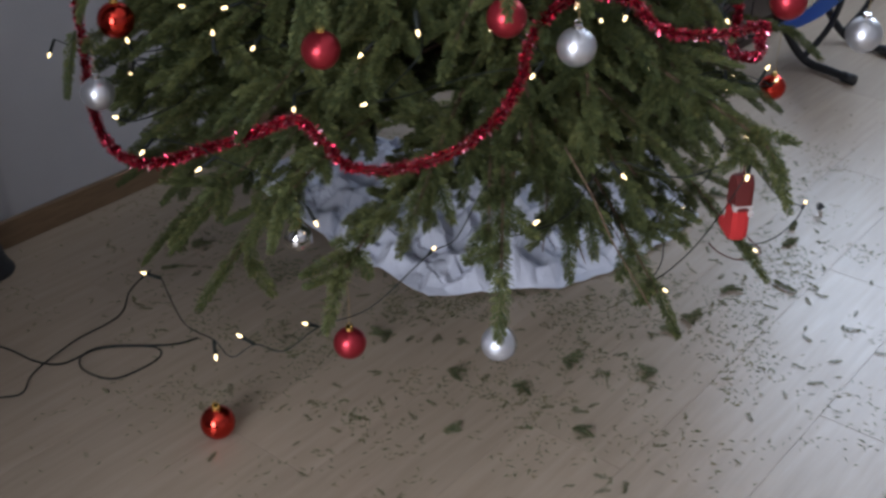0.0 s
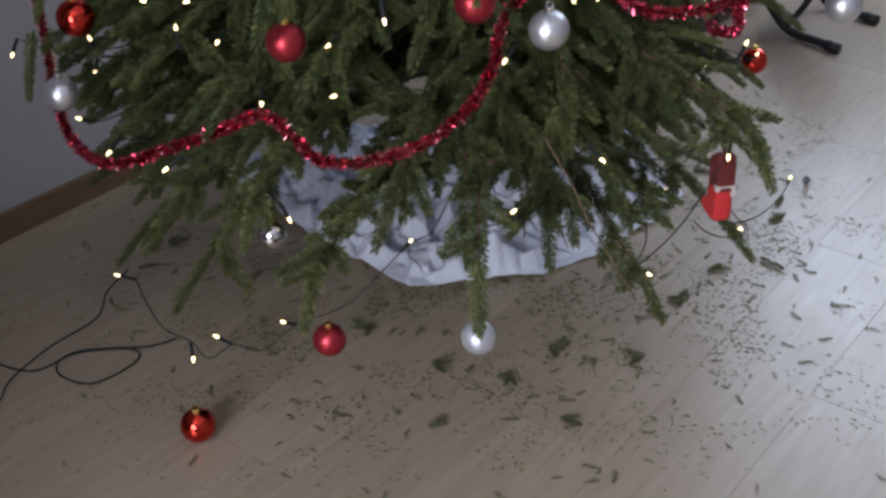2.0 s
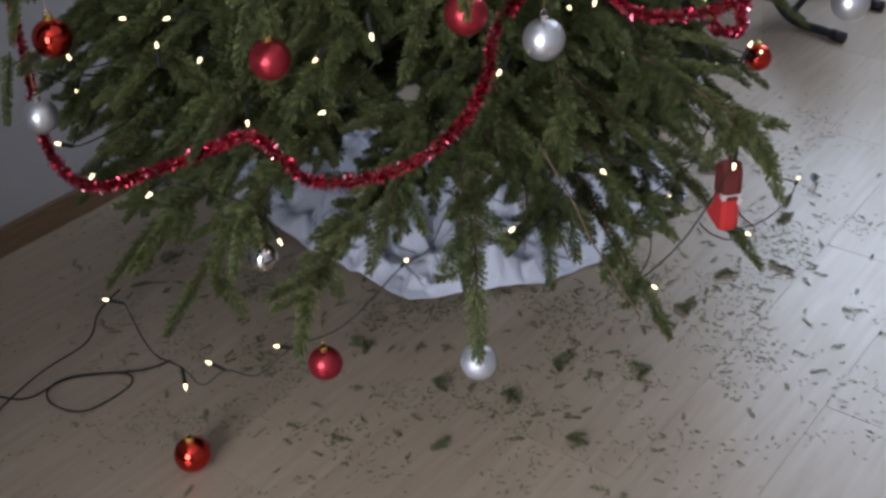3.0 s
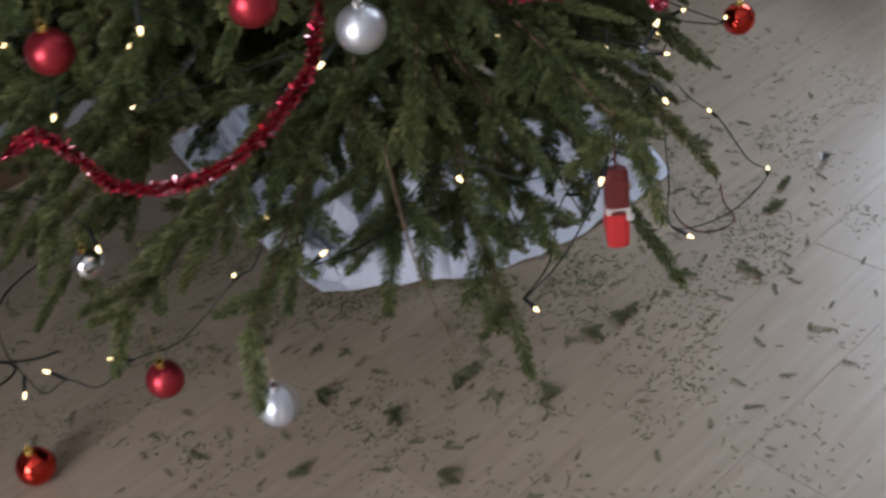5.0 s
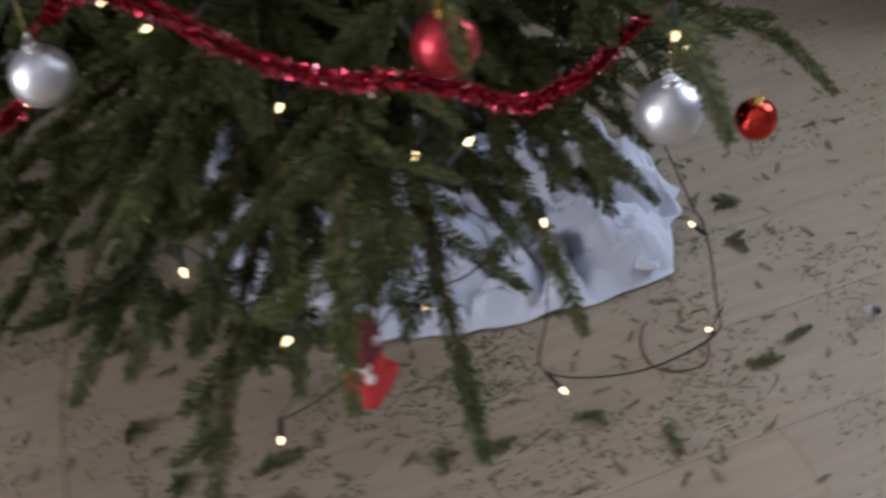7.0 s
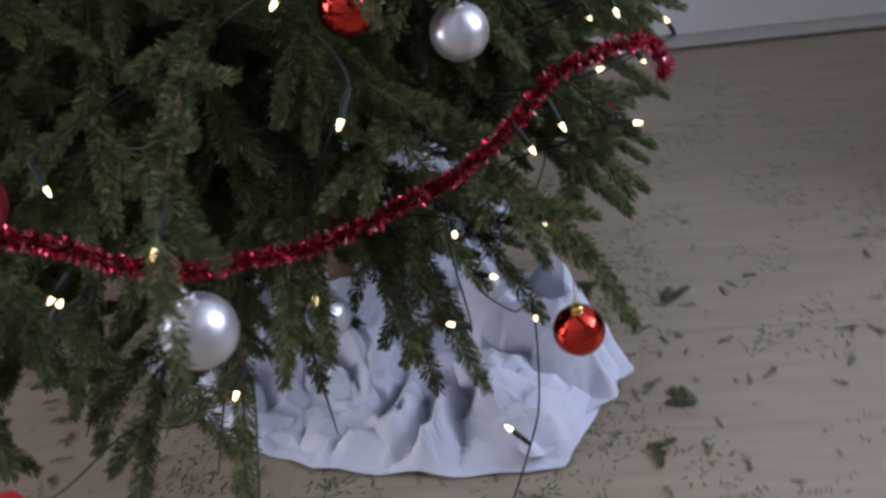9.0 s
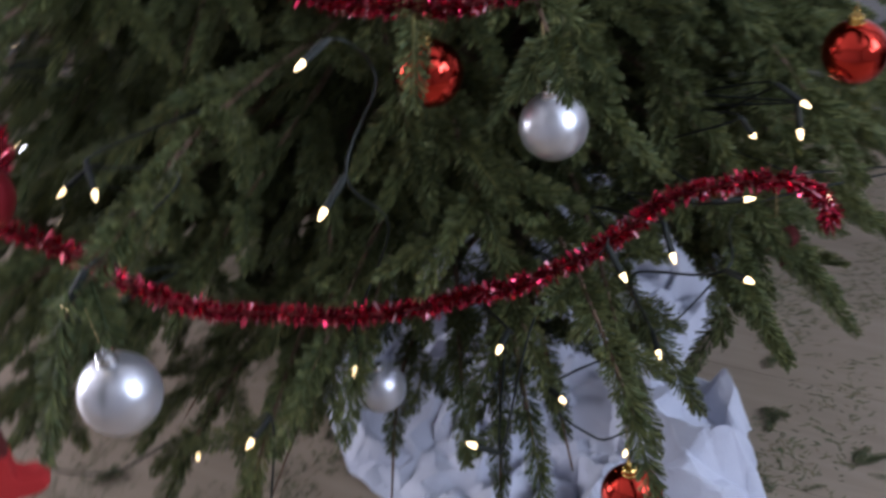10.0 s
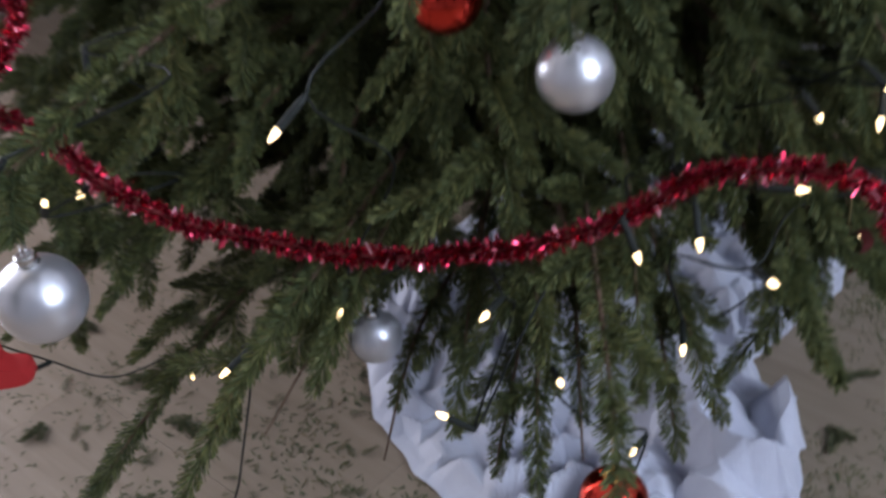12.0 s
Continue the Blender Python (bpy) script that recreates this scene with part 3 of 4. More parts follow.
def garland(points, label):
    base = Vector(points[len(points) // 2])
    root = empty("tinsel_garland", base, label=label, category="garland")
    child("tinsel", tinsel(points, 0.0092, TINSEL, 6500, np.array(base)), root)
    child("cord", tube_mesh("cord", [q - base for q in smooth_line(points, 8)], 0.0022, DARK_RED, 5), root)
    return root


garland(GARLAND + GARLAND_END, "sparkling red foil tinsel garland swagged round the spruce")
garland(UPPER_GARLAND, "red foil tinsel garland swagged across the upper branches")

# ---- light strings: cable, sockets and lit bulbs ----
BULB_BM = spin_bm([(0.0018, 0.0), (0.0027, 0.0025), (0.0025, 0.006), (0.0013, 0.0105), (0, 0.0122)], 10)
SOCKET_BM = spin_bm([(0, -0.026), (0.0022, -0.026), (0.003, -0.02), (0.003, 0.0005), (0.0024, 0.002), (0, 0.002)], 10)
BULB_MESH, SOCKET_MESH = bpy.data.meshes.new("bulb"), bpy.data.meshes.new("socket")
BULB_BM.to_mesh(BULB_MESH), SOCKET_BM.to_mesh(SOCKET_MESH)
BULB_MESH.materials.append(BULB), SOCKET_MESH.materials.append(CABLE)


def light_string(bulbs, label, sag=0.03, deep=0.1):
    bulbs = [Vector(b) for b in bulbs]
    root = empty("light_string", bulbs[0], label=label, category="string lights")
    feet = []
    for b in bulbs:
        out = Vector((b.x - TREE.x, b.y - TREE.y, 0)).normalized()
        way = (out * rng.uniform(0.1, 0.9) + Vector((rng.uniform(-0.6, 0.6), rng.uniform(-0.6, 0.6), rng.uniform(-0.9, 0.7)))).normalized()
        m = Matrix.Translation(b - bulbs[0]) @ way.to_track_quat("Z", "Y").to_matrix().to_4x4()
        socket = child("socket", SOCKET_MESH, root)
        socket.matrix_basis = m
        child("bulb", BULB_MESH, socket, "warm white lit bulb")
        feet.append((b - way * 0.026, out))
    route = []
    for (a, oa), (b, ob) in zip(feet, feet[1:]):
        route += [a - bulbs[0], (a + b) / 2 - bulbs[0] - Vector((0, 0, sag)) - (oa + ob) * 0.5 * deep]
    route.append(feet[-1][0] - bulbs[0])
    child("cable", tube_mesh("cable", smooth_line(route, 6), 0.0012, CABLE, 5), root)
    return root


light_string([(-0.5, 0.2, 0.49), (-0.293, -0.204, 0.535), (-0.322, 0.05, 0.51), (-0.312, 0.015, 0.574), (-0.203, -0.033, 0.652), (-0.127, -0.084, 0.668), (-0.155, -0.083, 0.619), (-0.086, -0.126, 0.618),
              (-0.026, -0.181, 0.538), (0.083, -0.125, 0.604), (0.165, -0.286, 0.7), (0.089, -0.179, 0.541), (0.345, -0.205, 0.597), (0.284, -0.169, 0.659), (0.416, -0.14, 0.686), (0.455, -0.133, 0.656), (0.497, -0.12, 0.658),
              (0.549, -0.08, 0.555), (0.751, -0.07, 0.541), (0.69, -0.06, 0.514)], "dark cable with warm white lit bulbs wound through the spruce")
light_string([(0.937, -0.018, 0.669), (0.685, -0.027, 0.618), (0.82, 0.177, 0.749), (0.906, 0.166, 0.675), (0.77, 0.156, 0.422), (0.854, 0.281, 0.469), (0.884, 0.242, 0.392), (0.842, 0.395, 0.506), (0.834, 0.444, 0.507), (0.808, 0.52, 0.523),
              (0.783, 0.54, 0.573), (0.763, 0.596, 0.552), (0.756, 0.599, 0.576), (0.784, 0.611, 0.489), (0.7, 0.74, 0.455), (0.905, 0.479, 0.515), (0.784, 0.443, 0.357)],
             "dark cable with warm white lit bulbs among green branches")
light_string([(-0.312, -0.094, 0.186), (-0.176, -0.268, 0.133), (-0.13, -0.26, 0.16), (-0.02, -0.27, 0.19), (0.187, -0.275, 0.331), (0.265, -0.316, 0.451), (0.333, -0.36, 0.42), (0.49, -0.22, 0.43),
              (0.672, -0.286, 0.459), (0.574, -0.237, 0.221), (0.646, -0.033, 0.262), (0.772, 0.048, 0.368), (0.803, 0.002, 0.152), (0.943, 0.133, 0.176), (0.872, 0.295, 0.193), (0.803, 0.398, 0.255), (0.824, 0.333, 0.366), (0.6, 0.65, 0.317)],
             "dark cable with lit bulbs sagging from the lowest branches", sag=0.025, deep=-0.01)
light_string([(-0.28, -0.12, 0.44), (-0.16, -0.284, 0.488), (0.0, -0.245, 0.371)], "short dark cable with warm white lit bulbs", sag=0.01, deep=0.03)

# ---- white paper under the tree ----
HEM = ((-0.24, 0.64), (-0.003, 0.302), (0.191, 0.09), (0.33, 0.096), (0.471, 0.112), (0.613, 0.193), (0.74, 0.305), (0.815, 0.4), (0.752, 0.565), (0.589, 0.607), (0.43, 0.6), (0.3, 0.75), (0.02, 0.86))
CREASES = [(Vector((math.cos(a), math.sin(a))), c, h, w) for a, c, h, w in zip(rng.uniform(0, math.pi, 26), rng.uniform(-0.3, 0.3, 26), rng.uniform(-0.012, 0.02, 26), rng.uniform(0.015, 0.05, 26))]
BUNCHED = [(Vector((math.cos(a), math.sin(a))), c, h, w) for a, c, h, w in zip(rng.uniform(0, math.pi, 22), rng.uniform(-0.14, 0.14, 22), rng.uniform(0.015, 0.05, 22), rng.uniform(0.015, 0.045, 22))]


def ridge(x, y, folds):
    return sum(h * max(0.0, 1 - abs(x * n.x + y * n.y - c) / w) for n, c, h, w in folds)


def facets(x, y, cell, seed):
    """A crumpled height field of flat three-cornered facets, 0 to 1."""
    x, y = x + cell * 0.8 * noise.noise((x / cell / 2.3, y / cell / 2.3, seed)), y + cell * 0.8 * noise.noise((x / cell / 2.3, y / cell / 2.3, seed + 9))
    p, q = x / cell - y / cell * 0.577, y / cell * 1.155
    i, j = math.floor(p), math.floor(q)
    f, g = p - i, q - j

    def corner(a, b):
        return noise.cell((a * 1.0 + 0.5, b * 1.0 + 0.5, seed + 0.5))

    if f + g < 1:
        return corner(i, j) * (1 - f - g) + corner(i + 1, j) * f + corner(i, j + 1) * g
    return corner(i + 1, j + 1) * (f + g - 1) + corner(i + 1, j) * (1 - g) + corner(i, j + 1) * (1 - f)


def hem(mid, a):
    """The distance from mid to the paper's straight-edged hem at a bearing."""
    d = Vector((math.cos(a), math.sin(a)))
    best = 0.2
    for p, q in zip(HEM, HEM[1:] + HEM[:1]):
        p, e = Vector(p) - mid, Vector(q) - Vector(p)
        k = d.x * -e.y + d.y * e.x
        if abs(k) > 1e-9:
            t, s = (p.x * -e.y + p.y * e.x) / k, (d.x * p.y - d.y * p.x) / k
            if t > 0 and -1e-6 <= s <= 1 + 1e-6:
                best = max(best, t) if best != 0.2 else t
    return best


def paper_sheet():
    verts, faces, rings, spokes = [], [], 80, 380
    mid = Vector((0.38, 0.42))
    for i in range(rings + 1):
        f = i / rings
        for k in range(spokes):
            a = 2 * math.pi * k / spokes
            r = f * (hem(mid, a) + 0.006 * noise.noise((a * 7, 3.1, 0)))
            x, y = mid.x + r * math.cos(a), mid.y + r * math.sin(a)
            edge = min(1, (1 - f) * 8 + 0.12)
            bunch = math.exp(-(((x - 0.69) / 0.11) ** 2 + ((y - 0.48) / 0.13) ** 2) ** 2)
            wrap = 0.09 * max(0, 1 - r / 0.17) ** 1.4
            h = 0.004 + wrap + (0.06 * abs(facets(x, y, 0.075, 3)) + 0.024 * abs(facets(x, y, 0.033, 6))) * edge + max(0, ridge(x - mid.x, y - mid.y, CREASES)) * edge * 0.4
            h += bunch * max(0, 0.015 + ridge(x - 0.69, y - 0.48, BUNCHED) + 0.025 * noise.noise((x * 18, y * 18, 7))) * min(1, (1 - f) * 4 + 0.1) * 0.3
            verts.append((x, y, h))
    for i in range(rings):
        for k in range(spokes):
            a, b = i * spokes + k, i * spokes + (k + 1) % spokes
            faces.append((a, b, b + spokes, a + spokes))
    ob = new("paper", mesh_of("paper", verts, faces, PAPER))
    mod = ob.modifiers.new("thickness", "SOLIDIFY")
    mod.thickness, mod.offset = 0.001, 1
    return tagged(ob, "crumpled bluish white tissue paper spread under the tree", "paper")


paper_sheet()


def wave(t):
    """A folded line: straight up, straight down."""
    return 2 * abs(t - math.floor(t + 0.5))


def folded_sheet(corners, high, folds, label):
    """A second sheet, creased along straight folds and bunched up against the tree's foot."""
    a, b, c, d = (Vector(q) for q in corners)
    n, verts, faces = 72, [], []
    for i in range(n + 1):
        for k in range(n + 1):
            f, g = i / n, k / n
            q = (a * (1 - f) + b * f) * (1 - g) + (d * (1 - f) + c * f) * g
            q = q + Vector((noise.noise((f * 5, g * 5, 1)), noise.noise((f * 5, g * 5, 9)))) * 0.018
            h = sum(m * wave((q.x * math.cos(t) + q.y * math.sin(t)) / w + p) for t, w, m, p in folds)
            h += 0.11 * facets(q.x, q.y, 0.085, 11) + 0.045 * facets(q.x, q.y, 0.036, 14) - 0.03
            rim = min(1, 6 * min(g, 1 - f, 1 - g) + 0.25)
            verts.append((q.x, q.y, 0.02 + high * (1 - f) ** 1.5 * (1 - 0.5 * abs(2 * g - 1)) + max(0, h) * rim))
    for i in range(n):
        for k in range(n):
            j = i * (n + 1) + k
            faces.append((j, j + n + 1, j + n + 2, j + 1))
    ob = new("paper", mesh_of("paper", verts, faces, PAPER))
    mod = ob.modifiers.new("thickness", "SOLIDIFY")
    mod.thickness, mod.offset = 0.001, 1
    return tagged(ob, label, "paper")


folded_sheet(((0.46, 0.4), (0.8, 0.37), (0.765, 0.575), (0.54, 0.625)), 0.05,
             ((0.5, 0.16, 0.03, 0.1), (2.0, 0.2, 0.02, 0.3)), "sharply creased sheet of bluish white tissue paper")

# ---- fallen needles and sprigs ----


def fallen(n):
    az = rng.uniform(-math.pi, math.pi, n)
    r = np.abs(rng.normal(0.55, 0.24, n))
    x, y = TREE.x + r * np.cos(az), TREE.y + r * np.sin(az)
    patch = np.array([noise.noise((a * 7, b * 7, 2.0)) for a, b in zip(x, y)])
    patch = patch + 0.5 * np.array([noise.noise((a * 22, b * 22, 5.0)) for a, b in zip(x, y)])
    keep = (patch > rng.uniform(-0.15, 0.75, n)) & ((x * math.sin(AZ) - y * math.cos(AZ)) > V0 + 0.03)
    x, y = x[keep], y[keep]
    n = len(x)
    turn, size, half = rng.uniform(0, 2 * np.pi, n), rng.uniform(0.0035, 0.0085, n), 0.0012
    d = np.stack([np.cos(turn), np.sin(turn), 0 * turn], 1)
    s = np.stack([-np.sin(turn), np.cos(turn), 0 * turn], 1)
    q = np.stack([x, y, 0 * x + 0.0003], 1)
    top = np.array((0, 0, 0.0012))
    v = np.stack([q - d * size[:, None], q + s * half, q + d * size[:, None], q - s * half, q + top], 1).reshape(-1, 3)
    i = np.arange(n)[:, None] * 5
    t = np.concatenate([i + [[0, 3, 4]], i + [[3, 2, 4]], i + [[2, 1, 4]], i + [[1, 0, 4]]])
    ob = new("fallen_needles", mesh_from_arrays("fallen_needles", v, t, DRY))
    return tagged(ob, "dry green needles scattered over the floor", "needles", kind="stuff")


fallen(42000)


def crumbs(n):
    """Short broken bits of twig among the needles, in one mesh."""
    verts, tris, count = [], [], 0
    for _ in range(n):
        az, r = rng.uniform(-180, 60), abs(rng.normal(0.58, 0.2))
        x, y = TREE.x + r * math.cos(radians(az)), TREE.y + r * math.sin(radians(az))
        if x * math.sin(AZ) - y * math.cos(AZ) < V0 + 0.06:
            continue
        v, t = TWIGS[0.055][rng.integers(3)]
        keep = t[rng.random(len(t)) < 0.35]
        k = rng.uniform(0.18, 0.5)
        a = rng.uniform(0, 6.28)
        q = v * (k, k * 0.8, k * 0.5)
        q = np.stack([q[:, 0] * math.cos(a) - q[:, 1] * math.sin(a) + x, q[:, 0] * math.sin(a) + q[:, 1] * math.cos(a) + y, np.clip(q[:, 2] + 0.002, 0.0003, 0.006)], 1)
        used, index = np.unique(keep, return_inverse=True)
        verts.append(q[used])
        tris.append(index.reshape(-1, 3) + count)
        count += len(used)
    ob = new("twig_crumbs", mesh_from_arrays("twig_crumbs", np.concatenate(verts), np.concatenate(tris), DRY))
    return tagged(ob, "small broken bits of spruce twig on the floor", "needles", kind="stuff")


crumbs(420)


def sprig(x, y, turn, length):
    root = Foliage()
    a = radians(turn)
    here = np.zeros(3)
    for _ in range(2):
        way = np.array((math.cos(a), math.sin(a), 0.0))
        root.twig(here + (0, 0, 0.005), way, length * 0.55)
        if rng.random() < 0.5:
            b = a + rng.choice((-1, 1)) * rng.uniform(0.5, 1.1)
            root.twig(here + way * length * rng.uniform(0.1, 0.4) + (0, 0, 0.005), np.array((math.cos(b), math.sin(b), 0)), 0.045)
        here = here + way * length * 0.5
        a += rng.uniform(-1.1, 1.1)
    v = np.concatenate(root.verts) * (0.5, 0.5, 0.4)
    v[:, 2] = np.clip(v[:, 2] + 0.003, 0.0004, 0.009)
    ob = new("sprig", mesh_from_arrays("sprig", v, np.concatenate(root.tris), DRY))
    ob.location = (x, y, 0)
    return tagged(ob, "broken green spruce sprig lying on the floor", "sprig", group="sprigs on the floor")


for x, y, turn, length in ((0.9, 0.12, -60, 0.1), (0.96, 0.26, 15, 0.1), (1.0, 0.32, 60, 0.07), (0.68, 0.0, -15, 0.06), (0.63, -0.04, -20, 0.06), (0.43, -0.13, -20, 0.06), (0.36, -0.2, 200, 0.045), (0.12, -0.03, 200, 0.06),
                           (0.22, -0.15, -70, 0.05), (0.2, -0.33, 10, 0.045), (0.68, 0.72, 80, 0.07), (0.55, 0.66, 20, 0.07), (0.48, 0.7, 120, 0.08), (0.42, -0.33, -30, 0.04), (0.86, 0.5, 10, 0.06), (0.86, 0.6, 200, 0.05),
                           (-0.36, 0.22, 20, 0.06), (-0.3, 0.3, 100, 0.05), (0.78, 0.08, 30, 0.05), (0.6, -0.18, 160, 0.04)):
    sprig(x, y, turn, length)

# ---- red felt stocking on the tree ----


def stocking(place, turn):
    root = empty("stocking", place, label="small red felt stocking ornament with a dark red cuff", category="ornament")
    root.rotation_euler = (0, 0, radians(turn))
    outline = [(-0.016, 0.06), (0.017, 0.06), (0.019, 0.03), (0.026, 0.022), (0.042, 0.018), (0.047, 0.008), (0.04, 0.0), (0.01, -0.002), (-0.012, -0.001), (-0.019, 0.012), (-0.018, 0.035)]
    line = smooth_line([Vector((x, 0, z)) for x, z in outline] + [Vector((outline[0][0], 0, outline[0][1]))], 4)[:-1]

    def puffed(name, ring, thick, mat, label=""):
        bm = bmesh.new()
        mid = sum((q for q in ring), Vector()) / len(ring)
        rows = [[bm.verts.new((mid + (q - mid) * k) + Vector((0, y, 0))) for q in ring] for k, y in ((0.9, -thick), (1.0, -thick * 0.5), (1.0, thick * 0.5), (0.9, thick))]
        for a, b in zip(rows, rows[1:]):
            for n in range(len(ring)):
                m = (n + 1) % len(ring)
                bm.faces.new((a[n], a[m], b[m], b[n]))
        bm.faces.new(rows[0][::-1]), bm.faces.new(rows[-1])
        bmesh.ops.recalc_face_normals(bm, faces=bm.faces)
        return part(name, bm, mat, root, label)

    puffed("boot", line, 0.014, FELT)
    puffed("cuff", [Vector(q) for q in ((-0.02, 0, 0.056), (-0.018, 0, 0.106), (-0.008, 0, 0.118), (0.012, 0, 0.112), (0.022, 0, 0.1), (0.021, 0, 0.054))], 0.0145, DARK_RED, "dark red gauze cuff")
    puffed("trim", [Vector(q) for q in ((-0.019, 0, 0.056), (-0.02, 0, 0.066), (-0.014, 0, 0.068), (-0.008, 0, 0.066), (-0.009, 0, 0.058), (-0.014, 0, 0.055))], 0.0155, WHITE_FELT, "white trim")
    for x, z in ((-0.014, 0.048), (0.006, 0.082)):
        part("tuft", spin_bm([(0, -0.006), (0.005, -0.003), (0.006, 0.001), (0.004, 0.005), (0, 0.006)], 8), WHITE_FELT, root, "white tuft").location = (x, -0.0155, z)
    child("ribbon", tube_mesh("ribbon", [(0, 0, 0.112), (0.002, 0, 0.15), (0, 0, 0.19)], 0.0018, DARK_RED, 5), root)
    hook = Vector(place) + Vector((0, 0, 0.19))
    out = Vector((hook.x - TREE.x, hook.y - TREE.y, 0)).normalized()
    limb(spruce, [TREE + out * 0.02 + Vector((0, 0, 0.56)), TREE + out * 0.35 + Vector((0, 0, 0.54)), hook, hook + out * 0.06 - Vector((0, 0, 0.03))], 0.006, 0.75, first=0.3, lush=0.75)
    return root


stocking(STOCKING, 94)

# ---- dark red bow, a dry bare twig and a red thread ----


def bow(place, turn):
    root = empty("bow", place, label="small dark red ribbon bow below the garland", category="bow")
    root.rotation_euler = (0, 0, radians(turn))
    for name, line in (("loop", [(0, 0, 0), (0.014, 0.004, 0.01), (0.026, 0.002, 0.004), (0.022, -0.003, -0.006), (0, 0, 0)]), ("loop", [(0, 0, 0), (-0.014, 0.004, 0.01), (-0.026, 0.002, 0.004), (-0.022, -0.003, -0.006), (0, 0, 0)]),
                       ("tail", [(0, 0, 0), (0.008, 0.002, -0.018), (0.012, 0, -0.036)]), ("tail", [(0, 0, 0), (-0.007, 0.002, -0.016), (-0.013, 0, -0.032)])):
        line = smooth_line([Vector(q) for q in line], 5)
        bm = bmesh.new()
        rows = [[bm.verts.new(q + Vector((0, w, 0))) for w in (-0.0055, 0.0055)] for q in line]
        for a, b in zip(rows, rows[1:]):
            bm.faces.new((a[0], a[1], b[1], b[0]))
        bmesh.ops.solidify(bm, geom=bm.faces[:], thickness=0.0012)
        part(name, bm, DARK_RED, root, smooth=True)
    part("knot", spin_bm([(0, -0.006), (0.004, -0.005), (0.006, 0), (0.004, 0.005), (0, 0.006)], 10), DARK_RED, root, smooth=True)
    child("thread", tube_mesh("thread", [(0, 0, 0.004), (0.001, 0, 0.03), (0, 0, 0.06)], 0.0006, THREAD, 4), root)


bow((0.707, 0.601, 0.402), 20)
dry = tube_mesh("dry_twig", smooth_line([Vector(q) for q in ((0.4, -0.2, 0.47), (0.428, -0.31, 0.44), (0.449, -0.371, 0.4), (0.476, -0.42, 0.362), (0.5, -0.457, 0.327))], 5), [0.0016] * 10 + [0.0012] * 11, BARK, 6)
tagged(new("dry_twig", dry), "bare brown dry twig hanging out of the spruce", "twig")
line = smooth_line([Vector((x, y, 0.0015)) for x, y in ((0.808, 0.282), (0.82, 0.24), (0.849, 0.211), (0.886, 0.216), (0.912, 0.245), (0.9, 0.3), (0.902, 0.36))], 6)
tagged(new("thread", tube_mesh("thread", line, 0.001, DARK_RED, 5)), "thin dark red thread lying on the floor", "thread")

# ---- the supply cable on the floor ----


def floor_cable():
    run = [(-0.75, 0.0), (-0.616, -0.043), (-0.541, -0.091), (-0.487, -0.102), (-0.435, -0.06), (-0.37, -0.052), (-0.319, -0.062), (-0.318, -0.1), (-0.38, -0.158), (-0.441, -0.13),
           (-0.455, -0.086), (-0.414, -0.057), (-0.3, -0.051), (-0.25, -0.03)]
    back = [(-0.72, -0.22), (-0.573, -0.199), (-0.535, -0.192), (-0.53, -0.134), (-0.48, -0.039), (-0.414, 0.052), (-0.409, 0.145), (-0.38, 0.22)]
    root = empty("cable", (-0.4, -0.08, 0), label="dark green supply cable lying in a loop on the floor", category="cable")
    base = Vector((-0.4, -0.08, 0))
    child("loop", tube_mesh("loop", smooth_line([Vector((x, y, 0.002 + 0.0045 * (7 < i < 12))) - base for i, (x, y) in enumerate(run)], 8), 0.0018, CABLE, 6), root)
    child("tail", tube_mesh("tail", smooth_line([Vector((x, y, 0.007 if 1 < i < 5 else 0.002)) - base for i, (x, y) in enumerate(back)], 8), 0.0015, CABLE, 6), root)


floor_cable()

# ---- a bit of broken clear bauble on the floor ----
shard = empty("bulb_fragment", (1.101, 0.418, 0), label="tiny broken clear bulb with a dark cap on the floor", category="litter")
shard.rotation_euler = (radians(62), 0, radians(-40))
part("glass", spin_bm([(0.0, 0.03), (0.006, 0.028), (0.009, 0.02), (0.008, 0.012), (0.005, 0.006)], 10), CLEAR, shard, smooth=True).location = (0, 0.008, 0)
part("cap", spin_bm([(0.0, 0.0), (0.006, 0.0), (0.006, 0.007), (0.0, 0.008)], 10), BLACK, shard).location = (0, 0.008, 0)

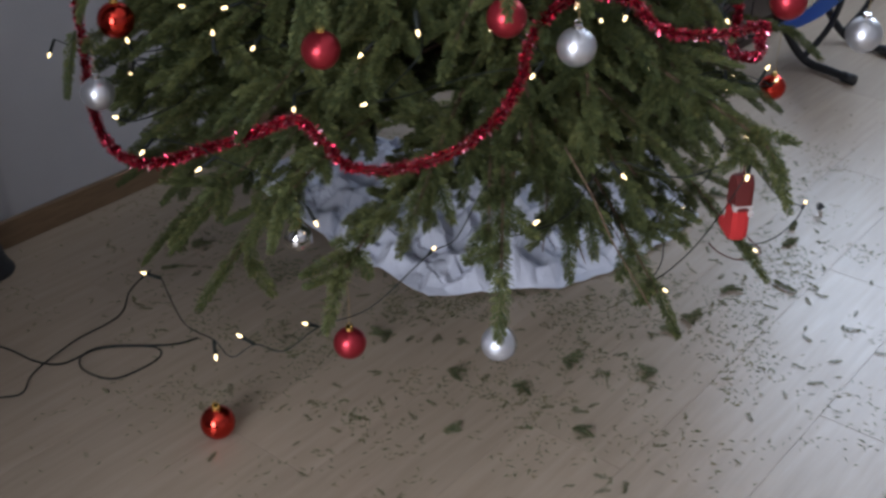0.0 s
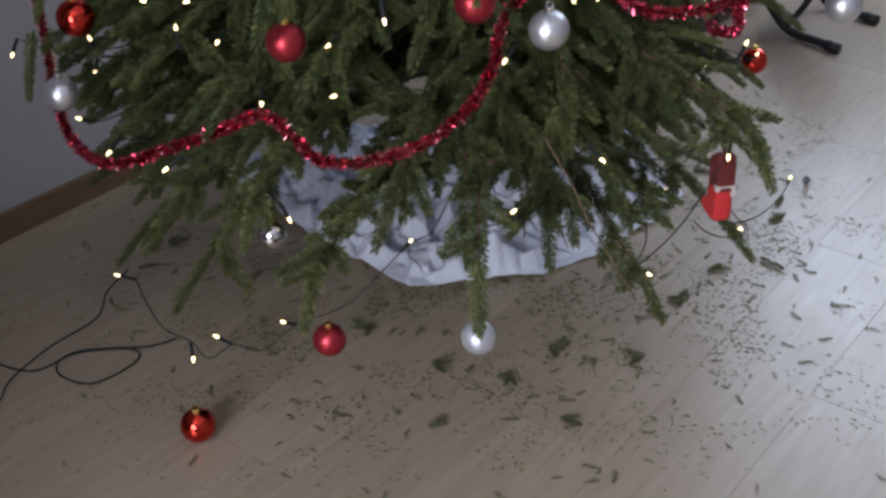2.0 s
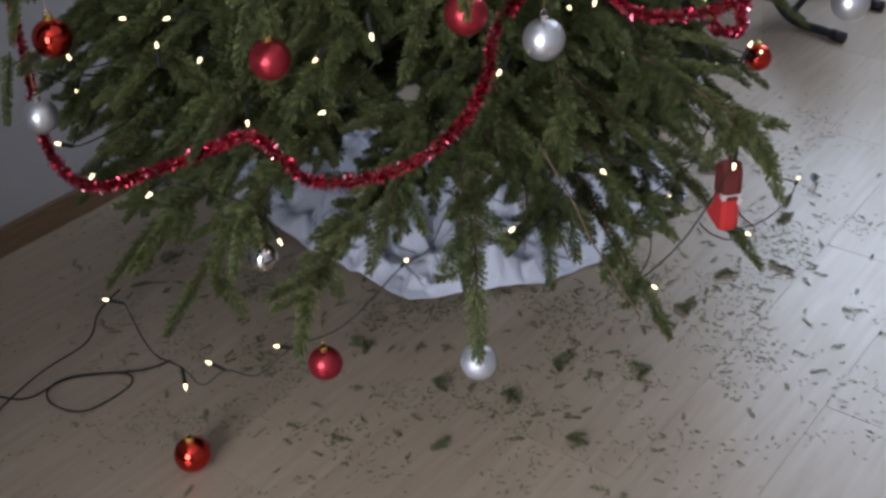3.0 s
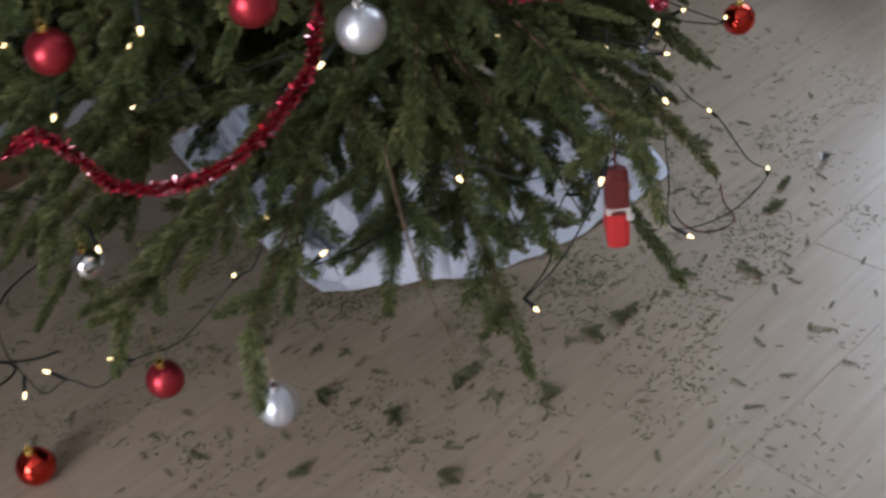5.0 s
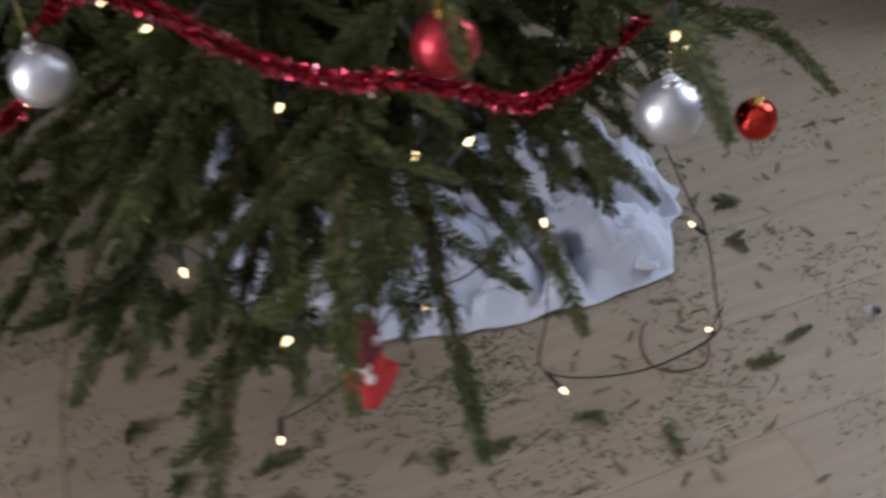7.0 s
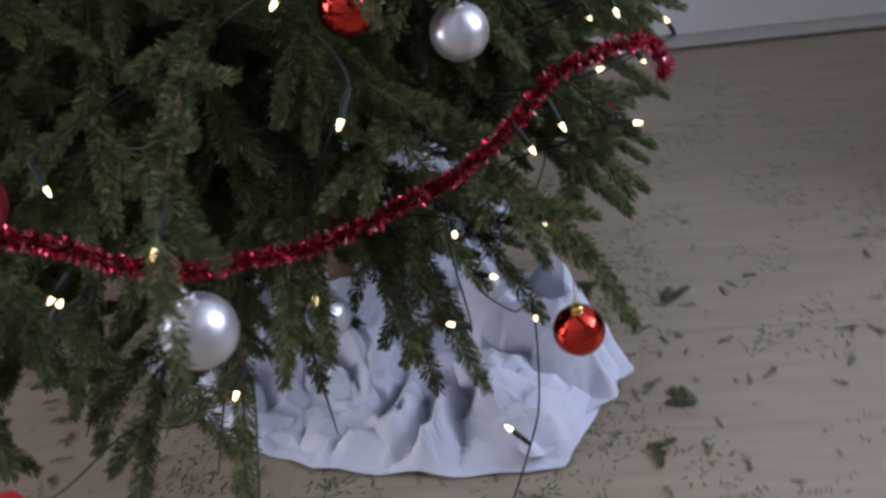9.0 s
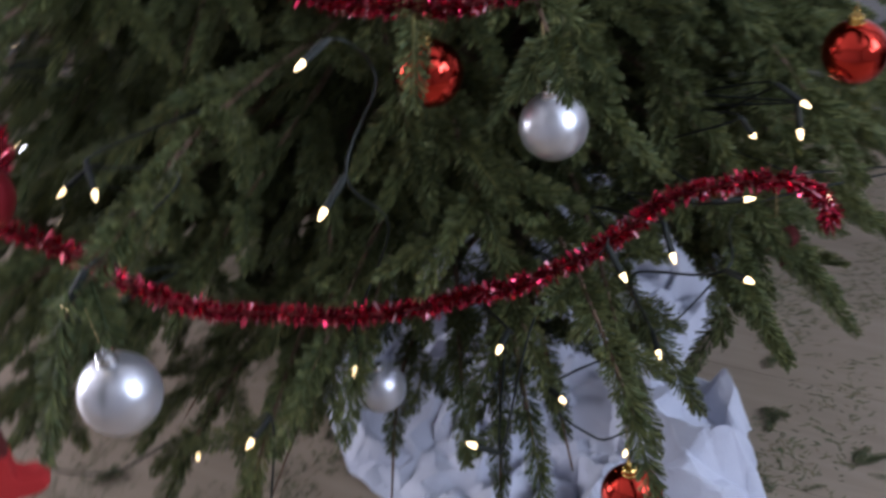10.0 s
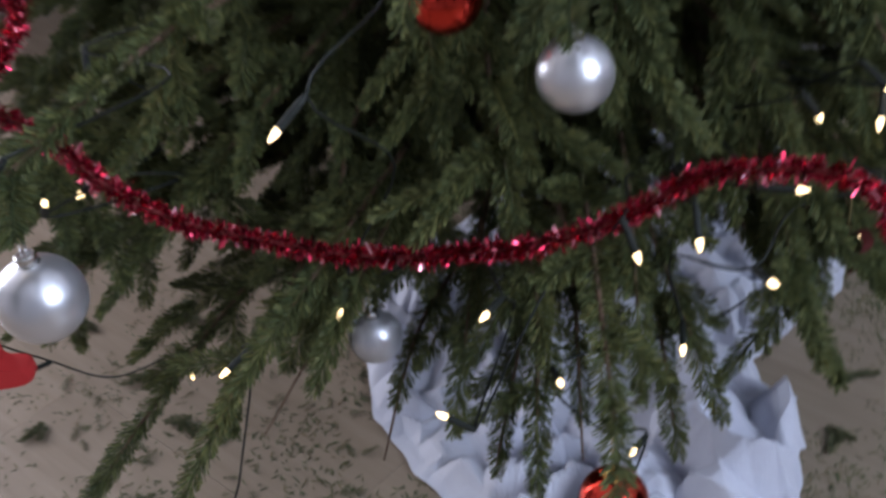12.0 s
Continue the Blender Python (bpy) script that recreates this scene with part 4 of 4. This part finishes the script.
# ---- baby bouncer: blue cloth on black skids ----


def bouncer():
    base = Vector((1.47, 1.3, 0))
    root = empty("baby_bouncer", base, label="bouncer seat with blue cloth on black bent tubes", category="seat")
    for shift in ((0, 0), (0.19, 0.2)):
        d = Vector((*shift, 0))
        line = smooth_line([Vector(q) + d - base for q in ((1.43, 1.15, 0.016), (1.395, 1.205, 0.016), (1.345, 1.275, 0.02), (1.3, 1.3, 0.07), (1.25, 1.31, 0.16), (1.18, 1.3, 0.34))], 6)
        skid = child("skid", tube_mesh("skid", line, 0.012, BLACK, 10), root)
        child("foot", tube_mesh("foot", [Vector((1.437, 1.139, 0.0155)) + d - base, Vector((1.415, 1.173, 0.0155)) + d - base], 0.0155, BLACK, 12), skid, "rubber foot")
        brace = [Vector(q) + d - base for q in ((1.33, 1.28, 0.03), (1.42, 1.33, 0.12), (1.47, 1.36, 0.3))]
        child("brace", tube_mesh("brace", smooth_line(brace, 6), 0.009, BLACK, 8), root)
    bm = bmesh.new()
    rows = []
    for i in range(13):
        f = i / 12
        row = []
        for k in range(9):
            g = k / 8
            q = Vector((1.24, 1.29, 0.13)) + Vector((0.19, 0.2, 0)) * g + Vector((0.16, -0.16, 0.3)) * f
            q.z += -0.05 * math.sin(math.pi * g) - 0.05 * math.sin(math.pi * f)
            row.append(bm.verts.new(q - base))
        rows.append(row)
    for a, b in zip(rows, rows[1:]):
        for k in range(8):
            bm.faces.new((a[k], a[k + 1], b[k + 1], b[k]))
    bmesh.ops.solidify(bm, geom=bm.faces[:], thickness=0.012)
    part("cloth", bm, BLUE, root, "blue canvas sling", smooth=True)


bouncer()

# ---- black stand by the wall, walnut sideboard by the door ----
stand = empty("floor_stand", at(-0.315, -0.685), label="black flared foot of a floor stand by the skirting board", category="stand")
part("foot", spin_bm([(0, 0), (0.054, 0), (0.056, 0.004), (0.05, 0.012), (0.042, 0.03), (0.034, 0.07), (0.028, 0.14), (0, 0.14)], 28), BLACK, stand, smooth=True)
part("pole", spin_bm([(0, 0.14), (0.028, 0.14), (0.026, 0.7), (0.024, 1.1), (0, 1.1)], 20), BLACK, stand, smooth=True)

HIGH = 0.56
cabinet = empty("sideboard", at(1.87, -0.33), label="dark walnut sideboard on the floor by the door", category="sideboard")
cabinet.matrix_world = Matrix.Translation(at(1.87, -0.33)) @ ROOM
part("top", box_bm(0.46, 0.54, 0.03, 0.005, (0, 0, HIGH - 0.015)), WALNUT, cabinet)
for s in (-1, 1):
    part("side_panel", box_bm(0.025, 0.52, HIGH - 0.032, 0.004, (s * 0.215, 0, (HIGH - 0.032) / 2)), WALNUT, cabinet)
    part("door", box_bm(0.198, 0.02, HIGH - 0.11, 0.004, (s * 0.101, -0.248, HIGH / 2 + 0.02)), WALNUT, cabinet)
part("back_panel", box_bm(0.4, 0.012, HIGH - 0.06, 0.002, (0, 0.25, HIGH / 2)), WALNUT, cabinet)
part("plinth", box_bm(0.4, 0.018, 0.06, 0.003, (0, -0.235, 0.031)), WALNUT, cabinet)
part("shelf", box_bm(0.4, 0.46, 0.02, 0.003, (0, 0, HIGH / 2)), WALNUT, cabinet)

# ---- laminate boards, each a piece of the floor ----
BOARD_W, BOARD_L = 0.19, 1.28
BOARDS = {}


def board_mesh(length):
    if length not in BOARDS:
        bm = box_bm(length - 0.0003, BOARD_W - 0.0003, 0.008, 0.0, (0, 0, -0.004))
        top = [e for e in bm.edges if all(v.co.z > -0.001 for v in e.verts)]
        bmesh.ops.bevel(bm, geom=top, offset=0.0004, segments=1, affect="EDGES")
        me = bpy.data.meshes.new("board")
        bm.to_mesh(me)
        bm.free()
        me.materials.append(LAMINATE)
        BOARDS[length] = me
    return BOARDS[length]


inverse = subfloor.matrix_world.inverted()
row, v = 0, 0.84 - 9 * BOARD_W
while v < V1 + 0.1:
    u = U0 - 0.1 - (row * 0.47) % BOARD_L
    while u < U1 + 0.1:
        a, b = max(u, U0), min(u + BOARD_L, U1)            # the end boards are cut at the walls
        if b - a < 0.02:
            u += BOARD_L
            continue
        ob = new("plank", board_mesh(round(b - a, 3)))
        ob.parent = subfloor
        ob.matrix_parent_inverse = inverse
        ob.matrix_basis = Matrix.Translation(at((a + b) / 2, v + BOARD_W / 2)) @ ROOM
        u += BOARD_L
    v += BOARD_W
    row += 1
